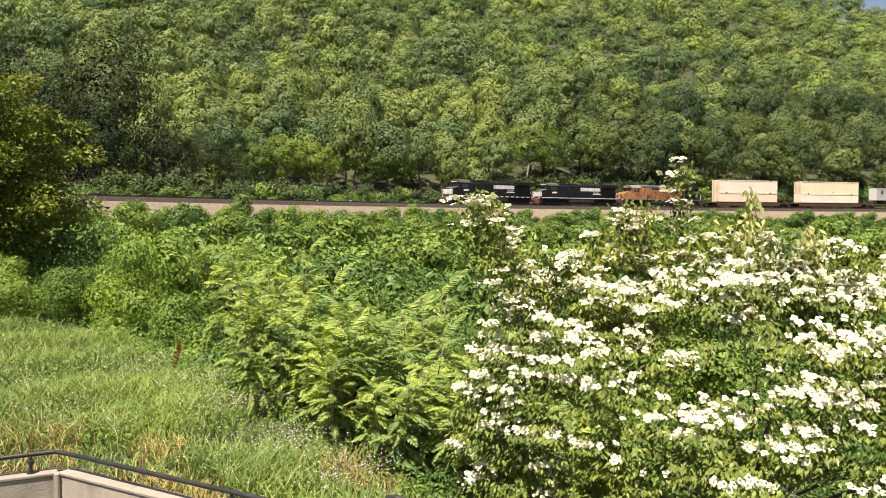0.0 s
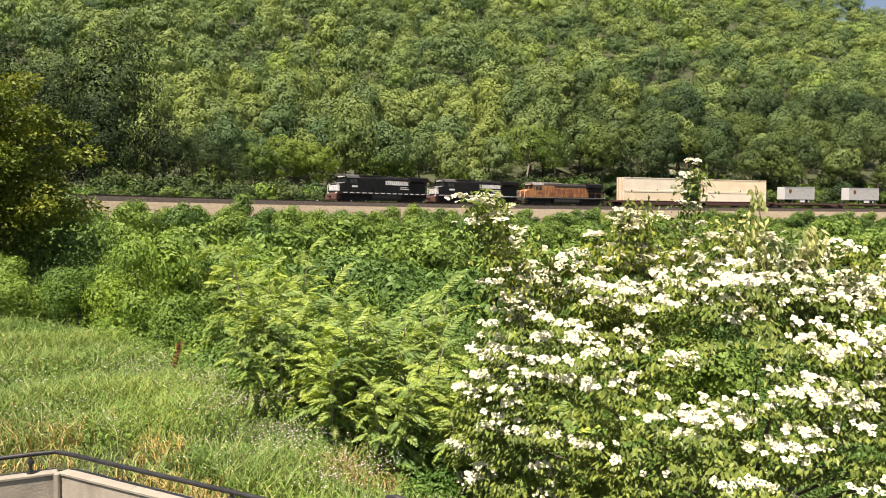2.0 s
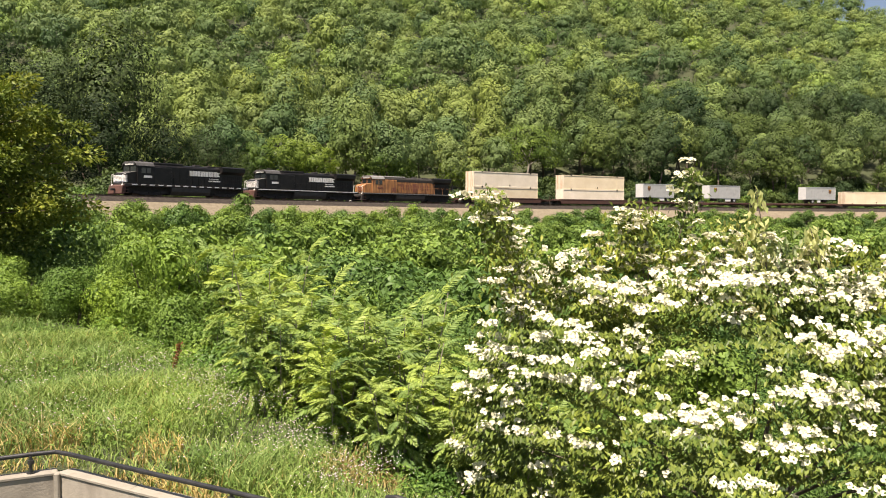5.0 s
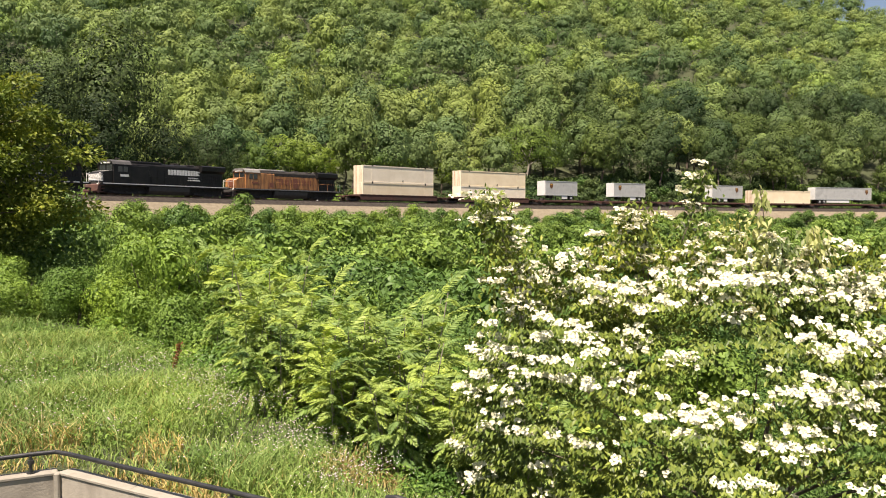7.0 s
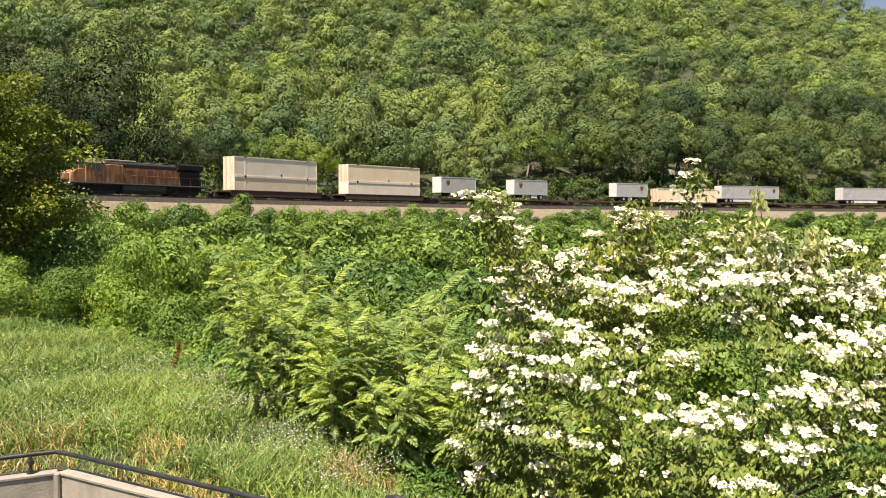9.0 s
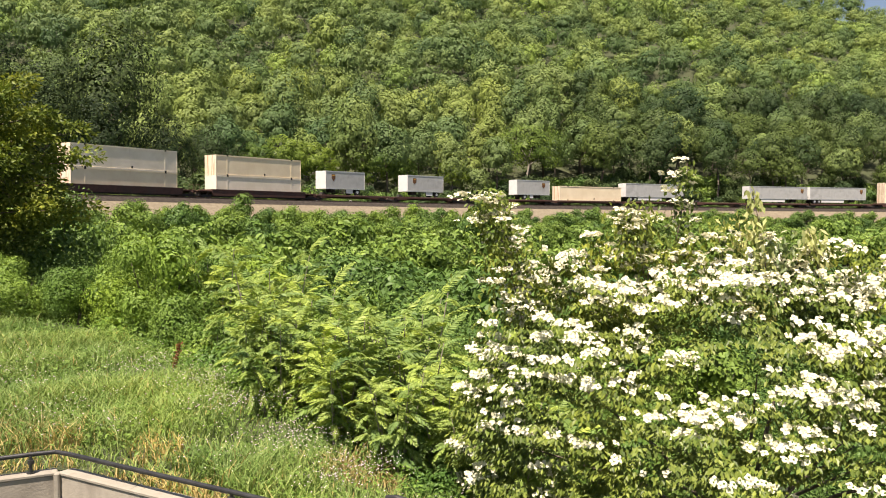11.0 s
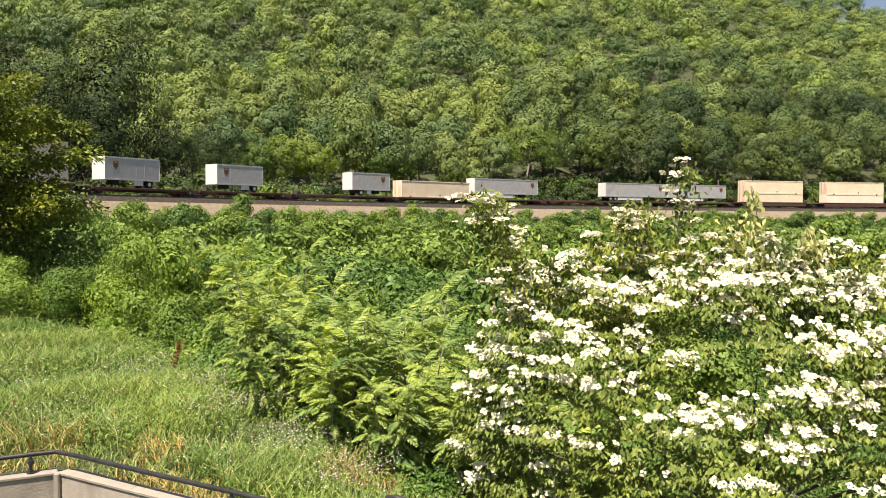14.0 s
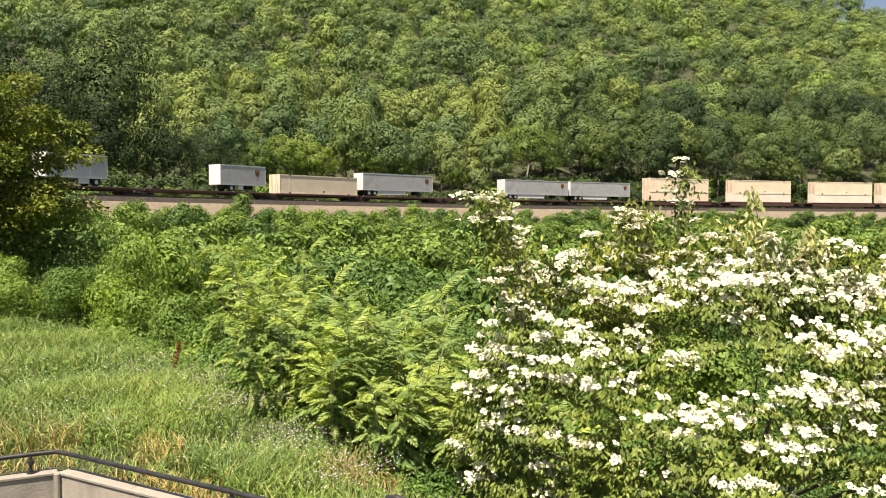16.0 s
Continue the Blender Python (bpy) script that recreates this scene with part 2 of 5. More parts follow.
def big_mesh(name, chunks, mats):
    """chunks: (vertices n x 3, faces m x 3 or m x 4, material index)."""
    me = bpy.data.meshes.new(name)
    vs = np.concatenate([c[0] for c in chunks]).astype(np.float32)
    off, fl, ml = 0, [], []
    for v, f, mi in chunks:
        fl.append((np.asarray(f) + off).astype(np.int32))
        ml.append(np.full(len(f), mi, np.int32))
        off += len(v)
    flat = np.concatenate([f.ravel() for f in fl])
    total = np.concatenate([np.full(len(f), f.shape[1], np.int32) for f in fl])
    me.vertices.add(len(vs))
    me.vertices.foreach_set("co", vs.ravel())
    me.loops.add(flat.size)
    me.loops.foreach_set("vertex_index", flat)
    me.polygons.add(len(total))
    me.polygons.foreach_set("loop_start", (np.cumsum(total) - total).astype(np.int32))
    me.polygons.foreach_set("loop_total", total)
    for m in mats:
        me.materials.append(m)
    me.polygons.foreach_set("material_index", np.concatenate(ml))
    me.polygons.foreach_set("use_smooth", np.zeros(len(total), bool))
    me.update(calc_edges=True)
    return me


def unit(a):
    return a / np.maximum(np.linalg.norm(a, axis=1, keepdims=True), 1e-9)


def leaves(pts, axis, nrm, length, width, fold=0.15):
    """One pointed leaf per point: base, two sides, tip; folded along its rib."""
    n = len(pts)
    axis, nrm = unit(axis), unit(nrm)
    side = unit(np.cross(axis, nrm))
    up = np.cross(side, axis)
    L = np.broadcast_to(np.asarray(length, float).reshape(-1, 1), (n, 1))
    Wd = np.broadcast_to(np.asarray(width, float).reshape(-1, 1), (n, 1))
    mid = pts + axis * L * 0.45
    v = np.stack([pts, mid + side * Wd / 2 + up * Wd * fold, pts + axis * L, mid - side * Wd / 2 + up * Wd * fold], 1).reshape(-1, 3)
    return v, np.arange(4 * n).reshape(-1, 4)


def quads_of(geo):
    """The faces of a Geo as quads (triangles repeat a corner are avoided: only quads are kept)."""
    return np.array(geo.v), np.array([f for f in geo.f if len(f) == 4])


def blob(c, r, rng, rings=4, segs=6, rough=0.2):
    """A rough closed lump, the shaded inside of a crown."""
    v = []
    for i in range(rings + 1):
        th = math.pi * i / rings
        for k in range(segs):
            ph = 2 * math.pi * k / segs
            q = 1 + rng.uniform(-rough, rough)
            v.append((c[0] + r[0] * q * math.sin(th) * math.cos(ph), c[1] + r[1] * q * math.sin(th) * math.sin(ph), c[2] + r[2] * q * math.cos(th)))
    f = [(i * segs + k, i * segs + (k + 1) % segs, (i + 1) * segs + (k + 1) % segs, (i + 1) * segs + k) for i in range(rings) for k in range(segs)]
    return np.array(v), np.array(f)


def crown(rng, rx, rz, zc, lobes, clumps, leaf, core=0.6):
    """A crown of many leaf clumps on overlapping lobes: uneven outline, gaps, shaded inside."""
    cs, rs = [], []
    for i in range(lobes):
        a, q, h = rng.uniform(0, 2 * math.pi), math.sqrt(rng.uniform(0.02, 1)), rng.uniform(-0.75, 0.9)
        w = math.sqrt(max(0.1, 1 - h * h * 0.8))
        cs.append((rx * 0.68 * q * w * math.cos(a), rx * 0.68 * q * w * math.sin(a), zc + rz * 0.72 * h))
        rs.append(rx * rng.uniform(0.30, 0.50))
    cs, rs = np.array(cs), np.array(rs)
    per = max(4, int(clumps / lobes * 1.7))
    pts, nr = [], []
    for c, r in zip(cs, rs):
        d = unit(rng.normal(size=(per, 3)))
        p = c + d * r * rng.uniform(0.82, 1.12, (per, 1)) * np.array([1, 1, 0.85])
        inside = (np.linalg.norm(p[:, None] - cs[None], axis=2) < rs[None] * 0.8).any(1)
        pts.append(p[~inside])
        nr.append(d[~inside])
    pts, nr = np.concatenate(pts), np.concatenate(nr)
    n = unit(nr * 1.25 + rng.normal(size=nr.shape) * 0.34 + np.array([0, 0, 0.2]))
    ax = np.cross(n, rng.normal(size=n.shape)) + np.array([0, 0, -0.35])
    s = leaf * rng.uniform(0.6, 1.35, len(pts))
    ch = [(*leaves(pts - unit(ax) * s[:, None] * 0.5, ax, n, s, s * rng.uniform(0.38, 0.62, len(pts))), 0)]
    if core:
        for c, r in zip(cs, rs):
            # a loose inner layer of larger clumps shades the middle
            big = min(r * 0.6, leaf * 1.8)
            k = int(min(130, 17 * (r * 0.72 / big) ** 2))
            d = unit(rng.normal(size=(k, 3)))
            s = big * rng.uniform(0.75, 1.25, k)
            ax = np.cross(d, rng.normal(size=(k, 3)))
            p = c + d * r * core * rng.uniform(0.75, 1.05, (k, 1))
            ch.append((*leaves(p - unit(ax) * s[:, None] * 0.5, ax, d + rng.normal(0, 0.2, (k, 3)), s, s * 0.8), 0))
    return ch


def tufts(pts, axis, nrm, length, width):
    """One three-cornered tuft per point, for foliage far off."""
    axis, nrm = unit(axis), unit(nrm)
    side = unit(np.cross(axis, nrm))
    L, Wd = np.asarray(length, float).reshape(-1, 1), np.asarray(width, float).reshape(-1, 1)
    v = np.stack([pts - side * Wd / 2 - axis * L / 3, pts + side * Wd / 2 - axis * L / 3, pts + axis * L * 2 / 3], 1).reshape(-1, 3)
    return v, np.arange(3 * len(pts)).reshape(-1, 3)


def dome_crown(rng, rx, rz, zc, lobes, n, leaf, low=-0.4, lump=(0.27, 0.42), core=46):
    """A rounded forest crown: bough ends all over a dome, each a cushion of tufts, with shaded hollows between them."""
    R = np.array([rx, rx, rz])
    i = np.arange(lobes) + 0.5
    h = 1 - (1 - low) * i / lobes
    a = 2.39996 * i + rng.uniform(0, 6.28)
    w = np.sqrt(1 - h * h)
    dirs = unit(np.stack([np.cos(a) * w, np.sin(a) * w, h], 1) + rng.normal(0, 0.13, (lobes, 3)))
    cs = dirs * rng.uniform(0.56, 0.84, (lobes, 1))
    rs = rng.uniform(*lump, lobes)
    per = int(n / lobes * 2.6)
    pts, nr = [], []
    for c, dr, r in zip(cs, dirs, rs):
        d = unit(rng.normal(size=(per, 3)))
        d = d[(d @ dr > -0.15) & (d[:, 2] > -0.55)]
        p = c + d * r * rng.uniform(0.80, 1.10, (len(d), 1)) * np.array([1, 1, 0.8])
        out = ~(np.linalg.norm(p[:, None] - cs[None], axis=2) < rs[None] * 0.78).any(1)
        pts.append(p[out])
        nr.append(d[out] + unit(p[out]) * 0.8)
    pts, nr = np.concatenate(pts), unit(np.concatenate(nr))
    k = core
    d = unit(rng.normal(size=(k, 3)))
    d[:, 2] = np.abs(d[:, 2]) * np.where(rng.uniform(0, 1, k) < 0.75, 1, -0.5)
    s = np.concatenate([leaf * rng.uniform(0.65, 1.4, len(pts)), np.full(k, min(rx * 0.34, 1.3 if core < 100 else 0.8))])
    nr = np.concatenate([nr + rng.normal(0, 0.17, nr.shape), d])
    pts = np.concatenate([pts, d * (0.44 if core < 100 else 0.58)]) * R + np.array([0, 0, zc])
    ax = np.cross(nr, rng.normal(size=nr.shape))
    return tufts(pts, ax, nr, s, s * rng.uniform(0.6, 0.95, len(s)))


# ---- the railway's line: arc length s, heading, level ----
S_STEP = 1.0
S_ALL = np.arange(-260.0, 321.0, S_STEP)


def curvature(s):
    k = 0.0036236 + 3.886e-5 * s - 5.2727e-7 * s * s / 2
    return np.where(s > 175, 0.0040, np.where(s < -55, 0.0006, k))


PSI = np.cumsum(curvature(S_ALL)) * S_STEP
PSI += 3.51831 - np.interp(0, S_ALL, PSI)
LINE_X, LINE_Y = np.cumsum(np.cos(PSI)) * S_STEP, np.cumsum(np.sin(PSI)) * S_STEP
LINE_X += 61.622 - np.interp(0, S_ALL, LINE_X)
LINE_Y += 197.046 - np.interp(0, S_ALL, LINE_Y)


def on_line(s, off=0.0):
    """Place on the running track at s; off: metres to the far side. Returns x, y, rail top z, heading."""
    x, y, a = (np.interp(s, S_ALL, q) for q in (LINE_X, LINE_Y, PSI))
    return x + math.sin(a) * off, y - math.cos(a) * off, EYE + 2.1747 + 0.003672 * s, a


def far_of_line(X, Y):
    """Signed distance from the running track (positive on the far side), and the rail level there."""
    X, Y = np.asarray(X, float), np.asarray(Y, float)
    best = np.full(X.shape, 1e9)
    sgn, lev = np.zeros(X.shape), np.zeros(X.shape)
    for i in range(0, len(S_ALL), 4):
        dx, dy = X - LINE_X[i], Y - LINE_Y[i]
        d = np.hypot(dx, dy)
        hit = d < best
        best = np.where(hit, d, best)
        sgn = np.where(hit, np.sign(math.sin(PSI[i]) * dx - math.cos(PSI[i]) * dy), sgn)
        lev = np.where(hit, EYE + 2.1747 + 0.003672 * S_ALL[i], lev)
    return best * sgn, lev


def wall_side(X, Y):
    """Distance beyond the retaining wall (negative on the terrace side)."""
    left = Y - (8.14 + (X + 3.63) * 0.55)
    right = Y - (8.14 - (X + 3.63) * 0.62)
    return np.maximum(left, right)


def ground_z(X, Y):
    X, Y = np.asarray(X, float), np.asarray(Y, float)
    d, lev = far_of_line(X, Y)
    # grass bank above the wall, falling away past its edge
    bank = 1.58 - 0.17 * np.maximum(0, X + 3) + 0.05 * np.maximum(0, -X - 4) + 0.02 * (Y - 8)
    e = np.maximum(0.762 * (X + 6.2) + 0.648 * (Y - 17) + 0.8, (Y - 17) * 0.9)
    bank = bank - np.minimum(0.42 * np.maximum(0, e), 9.0)
    bank = np.where(wall_side(X, Y) < 0, np.minimum(bank, 0.45), bank)
    bank = np.maximum(bank, -7.0 + 0.02 * X)
    # embankment
    near = lev - 0.75 - np.maximum(0, -d - 7.6) * 0.60
    z = np.maximum(bank, near)
    # cutting and hillside beyond
    foot = -0.342 * X + 0.94 * Y - 157.7
    slope = 0.37 + 0.11 / (1 + np.exp(-X / 60))
    hill = slope * np.maximum(0, foot - 16)
    crest = 126 + (232 - X) * 0.42
    hill = np.where(hill > crest, crest - (hill - crest) * 0.35, hill)
    hill = hill + 3.0 * np.sin(X * 0.045 + 1) * np.sin(Y * 0.03) * np.clip(hill / 25, 0, 1)
    far = lev - 0.75 + np.maximum(0, hill)
    return np.where(d > 0, far, z)


def axis_steps(parts):
    out = []
    for a, b, s in parts:
        out += list(np.arange(a, b, s))
    return np.array(out + [parts[-1][1]])


def build_ground():
    xs = axis_steps([(-2400, -400, 200), (-400, -120, 14), (-120, -20, 4), (-20, 12, 0.35), (12, 120, 4), (120, 400, 14), (400, 2400, 200)])
    ys = axis_steps([(-1200, -200, 200), (-200, -10, 19), (-10, 4, 2), (4, 24, 0.35), (24, 60, 1.5), (60, 260, 2.5), (260, 620, 12), (620, 2600, 180)])
    X, Y = np.meshgrid(xs, ys)
    Z = ground_z(X, Y)
    Z = Z + 0.02 * np.sin(X * 3.1) * np.cos(Y * 2.7)
    v = np.stack([X, Y, Z], -1).reshape(-1, 3)
    nx = len(xs)
    i = (np.arange(len(ys) - 1)[:, None] * nx + np.arange(nx - 1)[None]).ravel()
    me = big_mesh("ground", [(v, np.stack([i, i + 1, i + nx + 1, i + nx], 1), 0)], [SOIL])
    me.polygons.foreach_set("use_smooth", np.ones(len(me.polygons), bool))
    tagged(new("ground", me), "overgrown earth bank, valley and wooded hillside", "ground", kind="structure")


build_ground()


# ---- track bed, rails and ties ----
def strip_along(offsets, s0, s1, step):
    """A band that follows the line; offsets: (metres to the far side, height over the rail top)."""
    ss = np.arange(s0, s1 + 0.1, step)
    v = []
    for s in ss:
        for off, h in offsets:
            x, y, z, a = on_line(s, off)
            v.append((x, y, z + h))
    k = len(offsets)
    f = [(i * k + j, i * k + j + 1, (i + 1) * k + j + 1, (i + 1) * k + j) for i in range(len(ss) - 1) for j in range(k - 1)]
    return np.array(v), np.array(f)


TRACKS = (-4.1, 0.0, 4.1)
bed = big_mesh("track_bed", [(*strip_along([(-12.5, -3.4), (-9.0, -1.35), (-8.1, -0.85)], -180, 300, 2.0), 0),
                             (*strip_along([(-8.1, -0.85), (-6.9, -0.36), (-6.4, -0.25), (6.4, -0.25), (8.6, -1.0), (8.6, -1.4)], -180, 300, 2.0), 1)], [BALLAST, CINDER])
track_bed = tagged(new("track_bed", bed), "tan crushed stone ballast bed of the railway curve", "ballast", kind="structure")
bpy.context.view_layer.update()


def rail_track(off, s0=-150, s1=215):
    tr = thing("rail_track", "weathered steel rails on dark wooden ties in ballast", "railway track", group="parallel tracks on the curve")
    for side in (-0.76, 0.76):
        o = off + side
        prof = [(o - 0.075, -0.18), (o - 0.075, -0.155), (o - 0.012, -0.14), (o - 0.012, -0.05), (o - 0.037, -0.04), (o - 0.037, 0.0),
                (o + 0.037, 0.0), (o + 0.037, -0.04), (o + 0.012, -0.05), (o + 0.012, -0.14), (o + 0.075, -0.155), (o + 0.075, -0.18)]
        part("rail", big_mesh("rail", [(*strip_along(prof, s0, s1, 3.0), 0)], [RAIL]), None, tr)
    g = Geo().box(-0.115, 0.115, -1.3, 1.3, -0.36, -0.185, 0.02)
    tie_mesh = g.mesh("tie", TIE)
    rest = []
    for i, s in enumerate(np.arange(s0, s1, 0.56)):
        x, y, z, a = on_line(s, off)
        m = Matrix.Translation((x, y, z)) @ Matrix.Rotation(a + math.pi, 4, "Z")
        if off < -1 and 20 < s < 140 and i % 2 == 0:
            ob = part("tie", tie_mesh, None, tr)
            ob.matrix_basis = m
        else:
            mm = np.array(m)
            bx = np.array([(p, q, r) for r in (-0.36, -0.185) for p, q in ((-0.115, -1.3), (0.115, -1.3), (0.115, 1.3), (-0.115, 1.3))])
            rest.append(bx @ mm[:3, :3].T + mm[:3, 3])
    quad = np.array([(4, 5, 6, 7), (0, 1, 5, 4), (1, 2, 6, 5), (2, 3, 7, 6), (3, 0, 4, 7)])
    fs = np.concatenate([quad + 8 * i for i in range(len(rest))])
    tagged(part("ties", big_mesh("ties", [(np.concatenate(rest), fs, 0)], [TIE]), None, tr), kind="stuff")


for off in TRACKS:
    rail_track(off)


# ---- the train ----
V0, ACC = 13.0514, 0.01009
WHEELS = []         # (wheelset, place of its axle along the vehicle, radius)
MOVES = []          # (thing, arc position of its middle at 0 s, half wheelbase, pose on its vehicle)


def ride(ob, rel, half, local=None):
    MOVES.append((ob, rel, half, local or Matrix()))


def vehicle_pose(s, half):
    a, b = on_line(s - half), on_line(s + half)
    x, y, z = ((a[i] + b[i]) / 2 for i in range(3))
    d = Vector((b[0] - a[0], b[1] - a[1], b[2] - a[2]))
    yaw, tilt = math.atan2(d.y, d.x), math.atan2(d.z, math.hypot(d.x, d.y))
    return Matrix.Translation((x, y, z)) @ Matrix.Rotation(yaw, 4, "Z") @ Matrix.Rotation(-tilt, 4, "Y")


def circle(cx, cz, r, n=16):
    return [(cx + r * math.cos(2 * math.pi * i / n), cz + r * math.sin(2 * math.pi * i / n)) for i in range(n)]


def bogie(root, x, axles, r, mat, w=1.15):
    """Truck: side frames with springs and axle boxes; wheelsets under it."""
    g = Geo()
    half = (axles - 1) * 0.95
    for sy in (-1, 1):
        y0 = sy * w
        g.prism([(x - half - 0.55, r * 0.75), (x - half - 0.5, r * 1.3), (x - 0.6, r * 1.05), (x + 0.6, r * 1.05), (x + half + 0.5, r * 1.3),
                 (x + half + 0.55, r * 0.75), (x + half - 0.4, r * 0.55), (x + 0.5, r * 0.45), (x - 0.5, r * 0.45), (x - half + 0.4, r * 0.55)], "y", y0 - 0.11, y0 + 0.11)
        for i in range(axles):
            ax = x - half + i * 1.9
            g.box(ax - 0.18, ax + 0.18, y0 - 0.19, y0 + 0.19, r * 0.72, r * 1.22, 0.03)
    g.box(x - 0.35, x + 0.35, -w, w, r * 0.8, r * 1.25, 0.03)
    t = part("truck", g, mat, root)
    for i in range(axles):
        ax = x - half + i * 1.9
        gw = Geo()
        for sy in (-0.76, 0.76):
            gw.prism(circle(0, 0, r), "y", sy - 0.065, sy + 0.065)
            gw.prism(circle(0, 0, r + 0.03), "y", sy * 0.9 - 0.015, sy * 0.9 + 0.015)
        gw.prism(circle(0, 0, 0.09, 8), "y", -0.9, 0.9)
        ws = part("wheelset", gw, RAIL, t)
        ws.matrix_basis = Matrix.Translation((ax, 0, r))
        WHEELS.append((ws, ax, r))


def locomotive(name, label, main, roof, orange=False, dashed=False):
    """Six-axle freight diesel, 22 m long, nose towards +x, left side towards +y."""
    root = thing(name, label, "locomotive", group="locomotives at the head of the train")
    H = 11.0
    # frame and walkway
    part("frame", Geo().box(-H + 0.4, H - 0.5, -1.52, 1.52, 1.32, 1.62, 0.02).box(-H + 1.0, H - 1.2, -0.9, 0.9, 0.95, 1.34), UNDER, root)
    g = Geo()
    if orange:
        for sy in (-1, 1):
            g.box(-H + 0.5, H - 0.6, sy * 1.535 - 0.012, sy * 1.535 + 0.012, 1.48, 1.58)
        part("sill_stripe", g, GREYROOF, root, "grimy grey sill stripe")
    else:
        for sy in (-1, 1):
            if not dashed:
                g.box(-H + 0.7, H - 0.9, sy * 1.535 - 0.012, sy * 1.535 + 0.012, 1.49, 1.59)
            for i in range(15 if dashed else 0):
                x = -H + 0.7 + 1.35 * i
                g.box(x, x + 0.8, sy * 1.535 - 0.012, sy * 1.535 + 0.012, 1.46, 1.59)
        part_each("sill_stripe", g, WHITE, root, "white sill stripe")
    # long hood with a rounded shoulder
    sec = [(-0.93, 1.62), (-0.93, 4.05), (-0.80, 4.28), (-0.45, 4.40), (0.45, 4.40), (0.80, 4.28), (0.93, 4.05), (0.93, 1.62)]
    hood = part("hood", Geo().prism(sec, "x", -6.3, 6.05), main, root)
    if orange:
        top = [(-0.95, 3.62), (-0.95, 4.06), (-0.815, 4.295), (-0.455, 4.42), (0.455, 4.42), (0.815, 4.295), (0.95, 4.06), (0.95, 3.62)]
        part("hood_roof", Geo().prism(top, "x", -6.28, 6.03), UNDER, hood, "sooty dark hood roof")
    g = Geo()
    for i in range(11):
        for sy in (-1, 1):
            x = -5.9 + i * 1.06
            g.box(x, x + 0.96, sy * 0.945 - 0.018, sy * 0.945 + 0.018, 1.8, 3.55, 0.0)
    part_each("hood_door", g, main, hood)
    # radiator section with wide overhanging wings at the rear
    rad = part("radiator_section", Geo().box(-H + 1.25, -6.3, -0.96, 0.96, 1.62, 3.75, 0.04), main if not orange else BLACK, root)
    part("radiator_wing", Geo().prism([(-0.96, 3.45), (-1.52, 3.80), (-1.55, 4.36), (-1.3, 4.52), (1.3, 4.52), (1.55, 4.36), (1.52, 3.80), (0.96, 3.45)], "x", -H + 1.15, -5.6),
         roof if not orange else BLACK, rad)
    g = Geo()
    for i in range(9):
        x = -H + 1.5 + i * 0.38
        for sy in (-1, 1):
            g.box(x, x + 0.28, sy * 0.975 - 0.02, sy * 0.975 + 0.02, 2.2, 3.2)
    part_each("radiator_grille", g, UNDER, rad)
    # roof equipment
    part("dynamic_brake_hatch", Geo().box(0.6, 5.6, -0.82, 0.82, 4.36, 4.58, 0.08), roof, root)
    part_each("exhaust_hatch", Geo().box(-2.6, -1.6, -0.35, 0.35, 4.38, 4.62, 0.05).box(-4.9, -3.6, -0.7, 0.7, 4.38, 4.52, 0.05), UNDER, root)
    part("inverter_cabinet", Geo().box(3.2, 6.05, 0.9, 1.50, 1.62, 3.9, 0.05), main, root)
    # cab with raked roof
    csec = [(-1.52, 1.62), (-1.52, 3.9), (-1.35, 4.25), (-0.9, 4.45), (0.9, 4.45), (1.35, 4.25), (1.52, 3.9), (1.52, 1.62)]
    cab = part("cab", Geo().prism(csec, "x", 6.05, 8.55), main, root)
    part("cab_roof", Geo().prism([(-1.56, 3.98), (-1.38, 4.34), (-0.9, 4.56), (0.9, 4.56), (1.38, 4.34), (1.56, 3.98), (1.3, 4.28), (-1.3, 4.28)], "x", 5.95, 8.75), GREYROOF if orange else ROOF_DARK, cab, "sun-bleached grey cab roof" if orange else "dusty dark grey cab roof")
    g = Geo()
    for sy in (-1, 1):
        g.box(6.5, 7.15, sy * 1.52 - 0.02, sy * 1.52 + 0.02, 3.05, 3.75)
        g.box(7.3, 7.95, sy * 1.52 - 0.02, sy * 1.52 + 0.02, 3.05, 3.75)
    part_each("side_window", g, GLASS, cab)
    part_each("windshield", Geo().box(8.54, 8.60, -1.25, -0.12, 3.25, 3.95).box(8.54, 8.60, 0.12, 1.25, 3.25, 3.95), GLASS, cab)
    part_each("number_board", Geo().box(8.5, 8.72, -0.9, -0.35, 4.10, 4.38).box(8.5, 8.72, 0.35, 0.9, 4.10, 4.38), WHITE, cab)
    part_each("headlight", Geo().prism(circle(0.16, 4.22, 0.12, 10), "x", 8.55, 8.74).prism(circle(-0.16, 4.22, 0.12, 10), "x", 8.55, 8.74), HEADLIGHT, cab)
    part("horn", Geo().tube([(6.6, 0, 4.56), (6.6, 0, 4.78), (7.2, 0, 4.8)], [0.05, 0.05, 0.11], 8), UNDER, cab)
    # wide nose, raked front
    nose = part("nose", Geo().prism([(8.5, 1.62), (8.5, 3.22), (9.75, 3.02), (10.15, 2.75), (10.2, 1.62)], "y", -1.3, 1.3), main, root)
    part("nose_top", Geo().prism([(8.52, 3.222), (8.52, 3.245), (9.76, 3.045), (9.75, 3.022)], "y", -1.28, 1.28), main if orange else GREYROOF, nose, "" if orange else "grey nose top")
